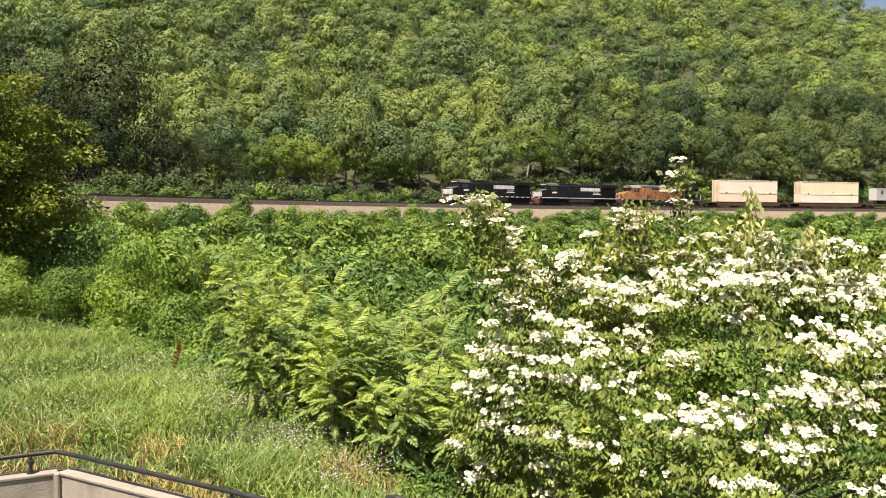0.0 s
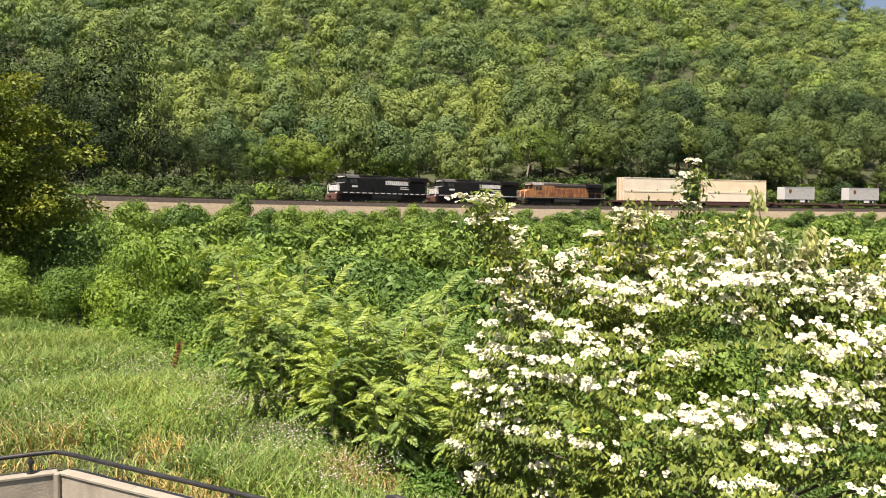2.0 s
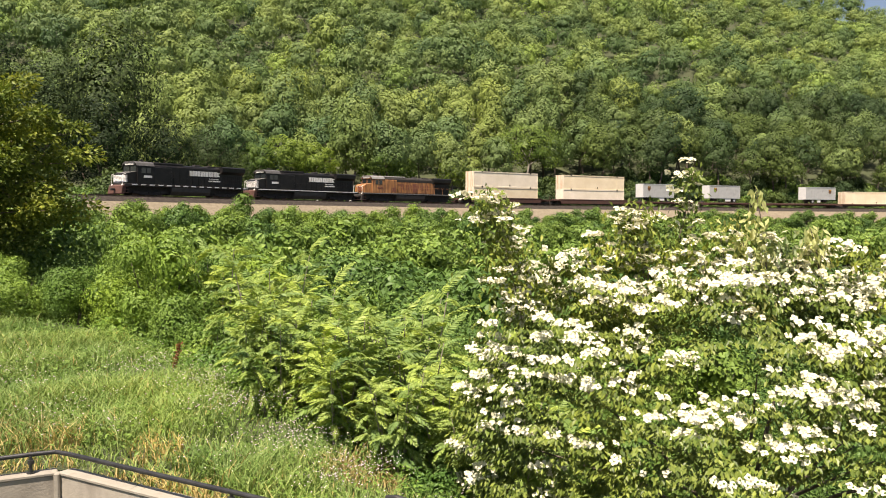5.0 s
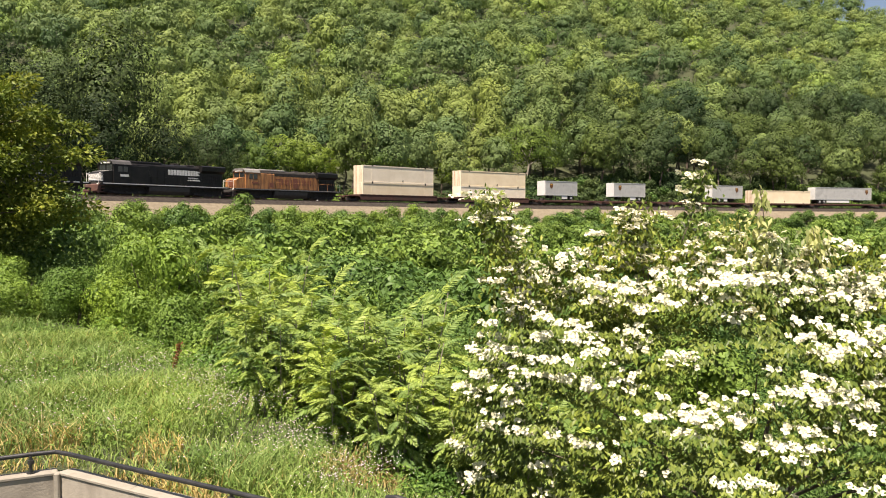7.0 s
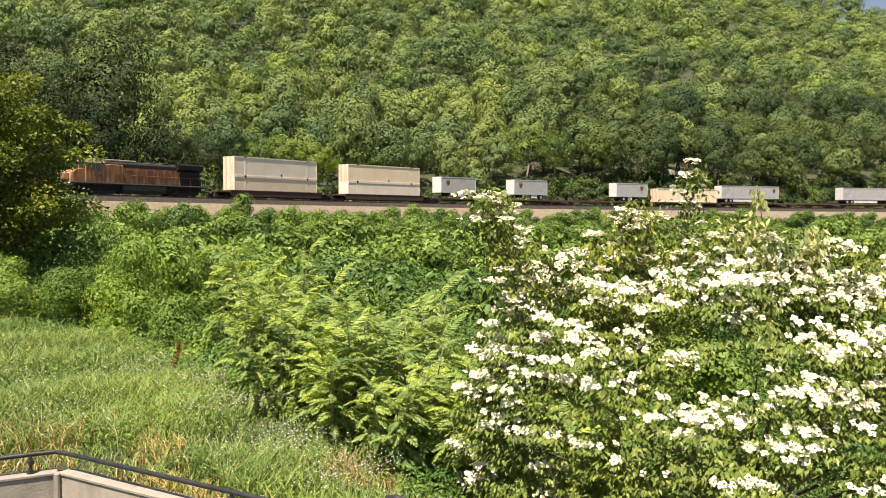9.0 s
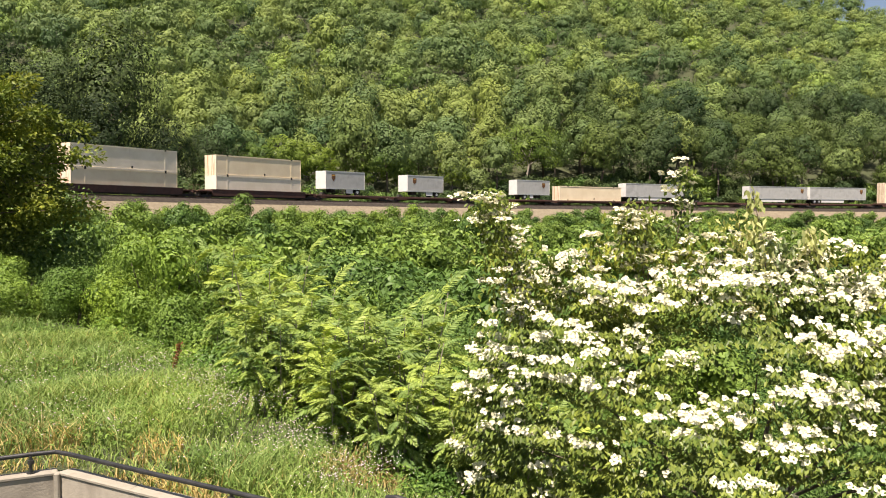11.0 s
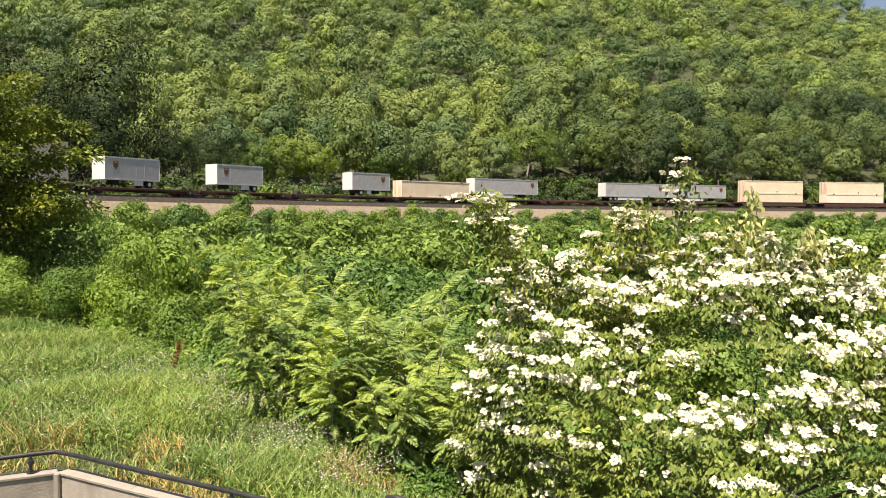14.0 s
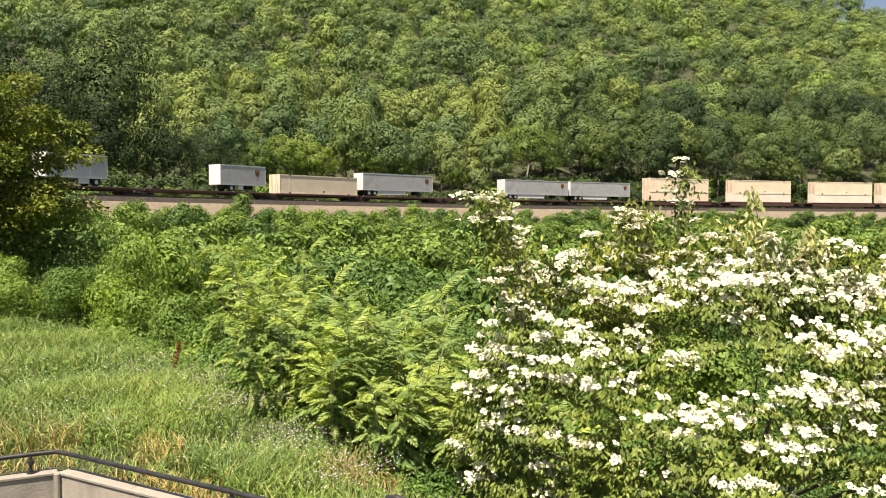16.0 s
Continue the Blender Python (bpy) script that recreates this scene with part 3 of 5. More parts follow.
    if orange:
        part("nose_emblem", Geo().prism([(0.45, 2.05), (0.45, 2.7), (0.0, 2.85), (-0.45, 2.7), (-0.45, 2.05), (0, 1.75)], "x", 10.19, 10.215), DULL_RED, nose)
    else:
        g = Geo()
        for i in range(6):
            z = 1.80 + i * 0.16
            g.prism([(9.95, -1.312), (10.215, -1.312), (10.215, 1.312), (9.95, 1.312)], "z", z, z + 0.115)
        part_each("nose_stripe", g, WHITE, nose, "white bars across the nose")
    part_each("ditch_light", Geo().prism(circle(1.05, 1.42, 0.11, 10), "x", 10.5, 10.62).prism(circle(-1.05, 1.42, 0.11, 10), "x", 10.5, 10.62), HEADLIGHT, root)
    part("pilot", Geo().prism([(10.3, 1.62), (10.75, 1.3), (10.95, 0.35), (10.75, 0.2), (10.3, 0.6)], "y", -1.45, 1.45), RUSTRED if not orange else UNDER, root, "scuffed snow plough pilot")
    part_each("step_well", Geo().box(9.9, 10.7, 1.1, 1.5, 0.4, 0.5).box(9.9, 10.7, 1.1, 1.5, 0.8, 0.9).box(9.9, 10.7, 1.1, 1.5, 1.2, 1.3).box(-10.7, -9.9, 1.1, 1.5, 0.4, 0.5).box(-10.7, -9.9, 1.1, 1.5, 0.8, 0.9), RUSTRED, root)
    part_each("coupler", Geo().box(10.9, 11.5, -0.16, 0.16, 0.72, 1.0, 0.03).box(-11.5, -10.6, -0.16, 0.16, 0.72, 1.0, 0.03), UNDER, root)
    # handrails
    for sy in (-1, 1):
        g = Geo().tube([(-9.6, sy * 1.45, 2.65), (5.9, sy * 1.45, 2.65)], 0.022, 6)
        for i in range(9):
            x = -9.6 + i * 1.93
            g.tube([(x, sy * 1.45, 1.6), (x, sy * 1.45, 2.65)], 0.022, 6)
        part("handrail", g, main if orange else BLACK, root)
    g = Geo()
    for sy in (-1.2, 1.2):
        g.tube([(10.55, sy, 1.5), (10.55, sy, 2.75), (10.1, sy, 2.9)], 0.03, 6)
        g.tube([(-10.6, sy, 1.4), (-10.6, sy, 2.7)], 0.03, 6)
    g.tube([(10.55, -1.2, 2.6), (10.55, 1.2, 2.6)], 0.025, 6)
    part_each("end_handrail", g, WHITE, root, "pale end handrails")
    # tank and trucks
    part("fuel_tank", Geo().prism([(-1.45, 0.75), (-1.5, 1.3), (1.5, 1.3), (1.45, 0.75), (1.15, 0.32), (-1.15, 0.32)], "x", -3.4, 3.2), TANK, root)
    part("underframe", Geo().box(-9.6, 9.6, -0.85, 0.85, 0.42, 1.3), UNDER, root)
    part("air_reservoir", Geo().tube([(-3.2, 1.35, 1.2), (3.0, 1.35, 1.2)], 0.14, 8), UNDER, root)
    bogie(root, 6.6, 3, 0.53, UNDER)
    bogie(root, -6.8, 3, 0.53, UNDER)
    # lettering as plain bars
    g = Geo()
    if orange:
        for i in range(6):
            x = -4.6 + i * 1.15
            g.box(x, x + 0.28, 0.965, 0.985, 2.35, 3.2).box(x + 0.5, x + 0.72, 0.965, 0.985, 2.35, 3.2)
        g.box(1.2, 2.6, 0.965, 0.985, 3.1, 3.25)
        part_each("lettering", g, DULL_RED, root, "faded red lettering bars")
        part("number", Geo().box(6.3, 7.5, 1.52, 1.54, 2.35, 2.6), DULL_RED, cab)
        part_each("side_panel_rust", Geo().box(-1.8, -0.9, 0.965, 0.98, 1.9, 3.4).box(3.4, 4.2, 1.50, 1.515, 1.9, 2.6), DULL_RED, root)
    else:
        for i in range(10):
            x = -4.85 + i * 0.47
            g.box(x, x + 0.40, 0.965, 0.985, 3.02, 3.72)
        g.prism([(-4.9, 3.02), (-5.6, 3.1), (-5.2, 3.4), (-5.7, 3.55), (-4.9, 3.72)], "y", 0.965, 0.985)
        part_each("lettering", g, WHITE, root, "white lettering bars")
        part_each("small_lettering", Geo().box(-5.3, -3.6, 0.965, 0.985, 2.62, 2.76).box(-5.6, -3.5, 0.965, 0.985, 2.32, 2.48), WHITE, root)
        part("number", Geo().box(6.35, 7.6, 1.525, 1.545, 2.45, 2.75), WHITE, cab)
    return root


for nm, lab, mid, orange in (
        ("locomotive", "black diesel locomotive with white stripes leading the train", 60.55, False),
        ("locomotive", "black diesel locomotive with white nose bars coupled second", 37.95, False),
        ("locomotive", "faded orange diesel locomotive with rust stains and grey roof", 15.7, True)):
    loco = locomotive(nm, lab, ORANGE if orange else BLACK, GREYROOF if orange else BLACK, orange, mid > 50)
    ride(loco, mid, 6.8)


def container(label, mat, end_mat):
    """53-foot ribbed domestic box, 16.15 x 2.6 x 2.9 m, base at z = 0."""
    root = thing("container", label, "shipping container", group="containers on the train")
    L2 = 8.075
    g = Geo().box(-L2 + 0.06, L2 - 0.06, -1.27, 1.27, 0.0, 2.86, 0.02)
    part("shell", g, mat, root)
    g = Geo()
    for sy in (-1, 1):
        g.box(-L2, L2, sy * 1.29 - 0.03, sy * 1.29 + 0.03, 2.74, 2.90)
        g.box(-L2, L2, sy * 1.29 - 0.03, sy * 1.29 + 0.03, 0.0, 0.16)
        for x in (-6.1, 6.1):
            g.box(x - 0.12, x + 0.12, sy * 1.27 - 0.02, sy * 1.27 + 0.02, 0.16, 2.74)
    part_each("frame_rail", g, mat, root)
    part("front_panel", Geo().box(L2 - 0.06, L2, -1.3, 1.3, 0.0, 2.9, 0.01), end_mat, root, "end wall with rust runs")
    part_each("rear_door", Geo().box(-L2, -L2 + 0.06, -1.3, -0.02, 0.0, 2.9, 0.01).box(-L2, -L2 + 0.06, 0.02, 1.3, 0.0, 2.9, 0.01), mat, root)
    g = Geo()
    for x in (-6.1, 6.1):
        for y in (-1.2, 1.2):
            for z in (-0.0, 2.74):
                g.box(x - 0.16, x + 0.16, y - 0.14, y + 0.14, z, z + 0.18, 0.02)
    part_each("corner_casting", g, UNDER, root)
    part("vent_plate", Geo().box(-0.9, -0.65, 1.285, 1.30, 0.25, 0.55), UNDER, root, "small dark plate")
    return root


def well_car(label):
    root = thing("well_car", label, "well car", group="container well cars")
    for sy in (-1, 1):
        part("side_sill", Geo().prism([(-8.9, 1.25), (8.9, 1.25), (8.9, 0.9), (8.75, 0.42), (-8.75, 0.42), (-8.9, 0.9)], "y", sy * 1.44 - 0.05, sy * 1.44 + 0.05)
             .box(-8.9, 8.9, sy * 1.44 - 0.09, sy * 1.44 + 0.09, 1.20, 1.32), RUSTRED, root)
    part("floor", Geo().box(-8.4, 8.4, -1.4, 1.4, 0.30, 0.42), UNDER, root)
    part("end_platform", Geo().box(8.5, 11.2, -1.4, 1.4, 0.98, 1.12, 0.02).box(8.4, 11.3, -0.3, 0.3, 0.75, 1.0), RUSTRED, root)
    part("end_platform", Geo().box(-11.2, -8.5, -1.4, 1.4, 0.98, 1.12, 0.02).box(-11.3, -8.4, -0.3, 0.3, 0.75, 1.0), RUSTRED, root)
    part_each("bulkhead", Geo().box(8.3, 8.48, -1.38, 1.38, 0.34, 1.34, 0.02).box(-8.48, -8.3, -1.38, 1.38, 0.34, 1.34, 0.02), RUSTRED, root)
    g = Geo()
    for x in (10.9, -10.9):
        g.tube([(x, 1.3, 1.1), (x, 1.3, 1.9), (x, 0.4, 1.9), (x, 0.4, 1.1)], 0.03, 6)
    part("handrail", g, RUSTRED, root)
    bogie(root, 9.9, 2, 0.46, UNDER, 1.05)
    bogie(root, -9.9, 2, 0.46, UNDER, 1.05)
    return root


def stack(lead, upper, lower, lab_up, lab_low):
    mid = lead - 8.075
    ride(well_car("oxide-brown container well car with grimy side sills"), mid, 7.0)
    lo = container(lab_low, lower, RUSTY if lower is CREAM else PALE)
    ride(lo, mid, 7.0, Matrix.Translation((0, 0, 0.42)))
    up = container(lab_up, upper, RUSTY)
    ride(up, mid, 7.0, Matrix.Translation((0, 0, 3.33)))


UP_L, LOW_L = "cream container with rust-streaked end, stacked on another", "pale cream container in the well of a freight car"
stack(0.0, PALE, CREAM, UP_L, LOW_L)
stack(-23.0, CREAM, PALE, UP_L, LOW_L)
for lead in (-190.9, -213.9, -237.0, -256.0):
    stack(lead, CREAM, PALE if lead != -190.9 else CREAM, UP_L, LOW_L)


def spine_car(length, label, bogies=(True, True)):
    """Articulated skeleton car: a centre beam with outriggers and a low deck."""
    root = thing("spine_car", label, "spine car", group="trailer flat cars")
    h = length / 2
    part("centre_beam", Geo().box(-h, h, -0.45, 0.45, 0.55, 1.02, 0.02), RUSTRED, root)
    g = Geo()
    for sy in (-1, 1):
        g.box(-h + 0.4, h - 0.4, sy * 1.25 - 0.16, sy * 1.25 + 0.16, 0.78, 1.06, 0.02)
    part("side_sill", g, RUSTRED, root)
    g = Geo()
    n = max(3, int(length / 3.4))
    for i in range(n):
        x = -h + 1.2 + i * (length - 2.4) / (n - 1)
        g.box(x - 0.3, x + 0.3, -1.38, 1.38, 0.86, 1.02, 0.02)
    part_each("outrigger", g, UNDER, root)
    part("hitch", Geo().prism([(h - 3.4, 1.02), (h - 2.2, 1.02), (h - 2.4, 1.5), (h - 2.7, 1.5)], "y", -0.35, 0.35), UNDER, root)
    part_each("deck_plate", Geo().box(-h + 1.4, h - 4.0, -1.2, -0.55, 1.04, 1.08).box(-h + 1.4, h - 4.0, 0.55, 1.2, 1.04, 1.08), PALE_DECK, root, "worn pale deck plates")
    if bogies[0]:
        bogie(root, h - 0.5, 2, 0.42, UNDER, 1.05)
    if bogies[1]:
        bogie(root, -h + 0.9, 2, 0.42, UNDER, 1.05)
    return root


PALE_DECK = surface("worn_deck_steel", (0.16, 0.11, 0.085), (0.30, 0.23, 0.18), 2.2, 0.7)
edges = (-41.8, -58.9, -76.2, -99.6, -117.7, -136.2, -151.4, -169.3, -187.6)
for a, b in zip(edges, edges[1:]):
    ride(spine_car(a - b - 0.5, "oxide-brown skeleton flat car for road trailers", (True, True)), (a + b) / 2, (a - b) / 2 - 1.2)


def emblem(root, x, y, z, s):
    g = Geo().prism([(x - 0.36 * s, z + 0.45 * s), (x + 0.36 * s, z + 0.45 * s), (x + 0.36 * s, z - 0.15 * s), (x, z - 0.55 * s), (x - 0.36 * s, z - 0.15 * s)], "y", y, y + 0.012)
    e = part("emblem", g, BROWN, root, "brown shield emblem")
    part("emblem_edge", Geo().prism([(x - 0.22 * s, z + 0.34 * s), (x + 0.22 * s, z + 0.34 * s), (x + 0.22 * s, z + 0.24 * s), (x - 0.22 * s, z + 0.24 * s)], "y", y + 0.012, y + 0.018), GOLD, e, "thin gold band")


def trailer(length, label, emblem_x, flip=False):
    """Van trailer on its legs and wheels, floor 1.2 m over the deck, nose towards -x when flip."""
    root = thing("trailer", label, "road trailer", group="white trailers on flat cars")
    h = length / 2
    part("box", Geo().box(-h + 0.04, h - 0.04, -1.27, 1.27, 1.0, 3.82, 0.03), TRAILER, root)
    part("front_panel", Geo().box(h - 0.04, h, -1.29, 1.29, 0.98, 3.84, 0.02), TRAILER_END, root, "white end wall")
    part("rear_panel", Geo().box(-h, -h + 0.04, -1.29, 1.29, 0.98, 3.84, 0.02), TRAILER_END, root)
    g = Geo()
    for sy in (-1, 1):
        g.box(-h, h, sy * 1.285 - 0.02, sy * 1.285 + 0.02, 3.68, 3.84)
        g.box(-h, h, sy * 1.285 - 0.02, sy * 1.285 + 0.02, 0.94, 1.10)
    part_each("side_rail", g, ALU, root)
    g = Geo()
    n = int(length / 1.2)
    for i in range(1, n):
        x = -h + i * length / n
        for sy in (-1, 1):
            g.box(x - 0.02, x + 0.02, sy * 1.275 - 0.008, sy * 1.275 + 0.008, 1.1, 3.68)
    part("panel_seam", g, TRAILER, root)
    part("roof_bow", Geo().box(-h + 0.02, h - 0.02, -1.24, 1.24, 3.83, 3.86, 0.01), ALU, root)
    wx = h - 2.0 if flip else -h + 1.6
    n_ax = 1 if length < 10 else 2
    for i in range(n_ax):
        x = wx + (i - (n_ax - 1) / 2) * 1.25
        for sy in (-1, 1):
            wg = Geo().prism(circle(x, 0.52, 0.50, 18), "y", sy * 1.02 - 0.22, sy * 1.02 + 0.22)
            w = part("wheel", wg, TYRE, root)
            part("rim", Geo().prism(circle(x, 0.52, 0.26, 12), "y", sy * 1.245 - 0.01, sy * 1.245 + 0.01), ALU, w)
    part("axle_frame", Geo().box(wx - 1.2, wx + 1.2, -0.5, 0.5, 0.45, 1.0), UNDER, root)
    lx = -wx * 0.45
    part_each("landing_leg", Geo().box(lx - 0.06, lx + 0.06, 0.75, 0.87, 0.0, 1.0).box(lx - 0.06, lx + 0.06, -0.87, -0.75, 0.0, 1.0), UNDER, root)
    part("side_skirt", Geo().box(min(lx, wx) + 1.0, max(lx, wx) - 1.3, 1.2, 1.23, 0.30, 0.95), TRAILER_END, root, "pale side skirt")
    part("king_pin_plate", Geo().box(lx * 1.8 - 0.5, lx * 1.8 + 0.5, -0.6, 0.6, 0.4, 0.98), UNDER, root)
    emblem(root, emblem_x, 1.285, 2.85, 1.1)
    return root


SHORT = "short white road trailer with a brown shield on a flat car"
LONG = "long white road trailer with a brown shield on a flat car"
for lead, ln, ex, fl, lab in ((-44.35, 8.4, 2.6, False, SHORT), (-62.6, 8.5, 2.6, False, SHORT), (-89.6, 8.4, -2.6, True, SHORT),
                              (-118.5, 16.0, -6.6, True, LONG), (-152.6, 16.3, -6.6, True, LONG), (-169.6, 15.9, -6.6, True, LONG)):
    ride(trailer(ln, lab, ex, fl), lead - ln / 2, 6.0, Matrix.Translation((0, 0, 1.06)))
single = container("single tan container with a rust-stained end on a flat car", CREAM, RUSTY)
ride(single, -101.0 - 8.0, 7.0, Matrix.Translation((0, 0, 1.07)))


# ---- retaining wall and handrail ----
def build_wall():
    corner = Vector((-3.63, 8.14))
    left_end, right_end = Vector((-8.2, 5.63)), Vector((1.4, 5.02))
    top, low = EYE - 2.40, 0.2
    wall = tagged(thing("retaining_wall", "stained grey concrete retaining wall with a thin lighter cap", "wall"), kind="structure")
    for a, b in ((left_end, corner), (corner, right_end)):
        d = (b - a).normalized()
        L = (b - a).length
        m = Matrix.Translation((a.x, a.y, 0)) @ Matrix.Rotation(math.atan2(d.y, d.x), 4, "Z")
        # panels counted from the corner
        cuts = [0.0]
        while cuts[-1] + 2.4 < L:
            cuts.append(cuts[-1] + 2.4)
        cuts.append(L)
        if b == corner:
            cuts = [L - c for c in reversed(cuts)]
        for c0, c1 in zip(cuts, cuts[1:]):
            p = part("panel", Geo().box(c0 + 0.008, c1 - 0.008, 0.0, 0.13, low, top - 0.03, 0.010), CONCRETE, wall)
            p.matrix_basis = m
            c = part("cap_stone", Geo().box(c0 + 0.004, c1 - 0.004, -0.012, 0.15, top - 0.028, top, 0.010), CONCRETE_CAP, wall, "weathered light cap")
            c.matrix_basis = m
    part("corner_post", Geo().box(-3.66, -3.605, 8.08, 8.16, low, top - 0.004, 0.012), CONCRETE_CAP, wall)


build_wall()


def build_rail(points, posts, label, foot=EYE - 2.405):
    root = thing("handrail", label, "handrail", group="iron handrails on the wall")
    part("top_rail", Geo().tube([Vector(p) for p in points], 0.022, 12), IRON, root)
    for x, y, zt in posts:
        p = part("post", Geo().tube([(x, y, foot), (x, y, zt)], 0.015, 10), IRON, root)
        part("flange", Geo().tube([(x, y, foot), (x, y, foot + 0.016)], 0.038, 12), IRON, p)
        part("collar", Geo().tube([(x, y, zt - 0.075), (x, y, zt - 0.04)], 0.030, 10), IRON, p)


RZ = EYE - 2.235
build_rail([(-8.0, 5.82, RZ), (-4.6, 7.69, RZ), (-3.84, 8.11, RZ + 0.008), (-3.68, 8.19, RZ + 0.006), (-3.52, 8.13, RZ), (-2.3, 7.36, RZ), (-1.35, 6.77, RZ), (-1.05, 6.58, RZ - 0.01), (-0.98, 6.54, RZ - 0.05), (-0.97, 6.53, RZ - 0.16)],
           [(-3.86, 8.07, RZ), (-6.2, 6.79, RZ), (-1.72, 7.0, RZ), (-0.97, 6.53, RZ - 0.05)], "black painted iron pipe handrail on the concrete wall")
build_rail([(-0.45, 6.20, RZ + 0.04), (-0.44, 6.195, RZ + 0.17), (-0.40, 6.17, RZ + 0.222), (-0.33, 6.13, RZ + 0.236), (-0.2, 6.05, RZ + 0.225), (1.3, 5.1, RZ + 0.10)],
           [(-0.45, 6.20, RZ + 0.10), (0.9, 5.36, RZ + 0.13)], "second black iron pipe handrail further along the wall")


# ---- woodland on the hillside ----
rng = np.random.default_rng(11)


def trunk_geo(rng, h, r, lean=0.06, limbs=4, top=0.55):
    g = Geo()
    pts = [(rng.uniform(-lean, lean) * h * t, rng.uniform(-lean, lean) * h * t, h * top * t) for t in (0, 0.35, 0.7, 1.0)]
    pts[0] = (0, 0, -0.8)
    g.tube(pts, [r * 1.25, r, r * 0.8, r * 0.5], 7)
    tip = Vector(pts[-1])
    for i in range(limbs):
        a = 2 * math.pi * i / limbs + rng.uniform(-0.5, 0.5)
        q = Vector((math.cos(a), math.sin(a), rng.uniform(0.5, 1.1))) * h * rng.uniform(0.16, 0.28)
        base = Vector(pts[2]).lerp(tip, rng.uniform(0.0, 1.0))
        g.tube([base, base + q * 0.5 + Vector((0, 0, 0.2)), base + q], [r * 0.4, r * 0.28, r * 0.1], 5)
    return g


def tree_kind(name, label, category, rng, h, rx, leaf_mat, bark, lobes, clumps, leaf, low=0.28, limbs=4, r=0.2, under=-0.75, core=46):
    root = thing(name, label, category)
    part("trunk", trunk_geo(rng, h, r, limbs=limbs), bark, root)
    zc, rz = h * (0.5 + low / 2), h * (0.5 - low / 2)
    part("crown", big_mesh("crown", [(*dome_crown(rng, rx, rz, zc, lobes, clumps, leaf, under, core=core), 0)], [leaf_mat]), None, root)
    return root


def place(proto, spots, rng):
    """Set copies of the kinds at the spots (x, y, size); the kind itself takes its first spot last of all."""
    home = {}
    for x, y, s in spots:
        p = proto[rng.integers(len(proto))]
        z = float(ground_z(x, y))
        m = Matrix.Translation((x, y, z)) @ Matrix.Rotation(rng.uniform(0, 6.28), 4, "Z") @ Matrix.Diagonal((s, s, s * rng.uniform(0.88, 1.12), 1))
        if p.name in home:
            copy_thing(p, m)
        else:
            home[p.name] = m
    for p in proto:
        if p.name in home:
            p.matrix_basis = home[p.name]
        else:
            for o in [*p.children_recursive, p]:
                bpy.data.objects.remove(o)


def wood_spots():
    """Even scatter over the part of the hillside that faces the railway."""
    out = []
    y, odd = 150.0, False
    while y < 640:
        gap = 6.9 + max(0, y - 190) * 0.006
        x, odd = -0.62 * y - 10, not odd
        while x < 0.62 * y + 10:
            px, py = x + rng.uniform(-0.42, 0.42) * gap + (0.5 * gap if odd else 0), y + rng.uniform(-0.42, 0.42) * gap
            out.append((px, py))
            x += gap
        y += gap * 1.3
    P = np.array(out)
    d, lev = far_of_line(P[:, 0], P[:, 1])
    foot = -0.342 * P[:, 0] + 0.94 * P[:, 1] - 157.7
    z = ground_z(P[:, 0], P[:, 1])
    seen = (d > 14) & (foot > np.where(P[:, 0] > 28, -8, 8)) & ~((P[:, 0] < -38) & (P[:, 1] < 156)) & ((z - EYE) / P[:, 1] < 0.262) & (np.abs(P[:, 0] / P[:, 1]) < 0.545)
    crest = 126 + (232 - P[:, 0]) * 0.42
    past = (0.37 + 0.11 / (1 + np.exp(-P[:, 0] / 60))) * (foot - 16) > crest + 12
    P, z, foot = P[seen & ~past], z[seen & ~past], foot[seen & ~past]
    order = np.argsort(foot)
    return P[order], z[order]


WP, WZ = wood_spots()
kinds = [tree_kind("broadleaf_tree", "mid-green broadleaf forest tree on the wooded hillside", "tree", rng, h, rx, LEAF_WOOD, BARK, lob, 3200, 0.40)
         for h, rx, lob in ((14, 3.9, 26), (16, 3.5, 24), (12, 4.2, 30), (15, 4.5, 32), (13, 3.4, 22), (17, 4.0, 30))]
for k in kinds:
    tagged(k, group="trees at the foot of the hillside")
NEAR = 215
# trees further right get the leaves with painted-in shade
deep = [tree_kind("oak_tree", "oak with shade-darkened green leaves at the foot of the hillside", "tree", rng, h, rx, LEAF_SHADE, BARK, lob, 3200, 0.40)
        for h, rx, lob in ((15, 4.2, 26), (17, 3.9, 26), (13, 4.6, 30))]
place(kinds, [(x, y, rng.uniform(0.82, 1.26)) for x, y in WP[:NEAR] if x < 34 or rng.uniform() < 0.25], rng)
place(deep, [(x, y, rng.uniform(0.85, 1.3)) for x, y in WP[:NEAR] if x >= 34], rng)


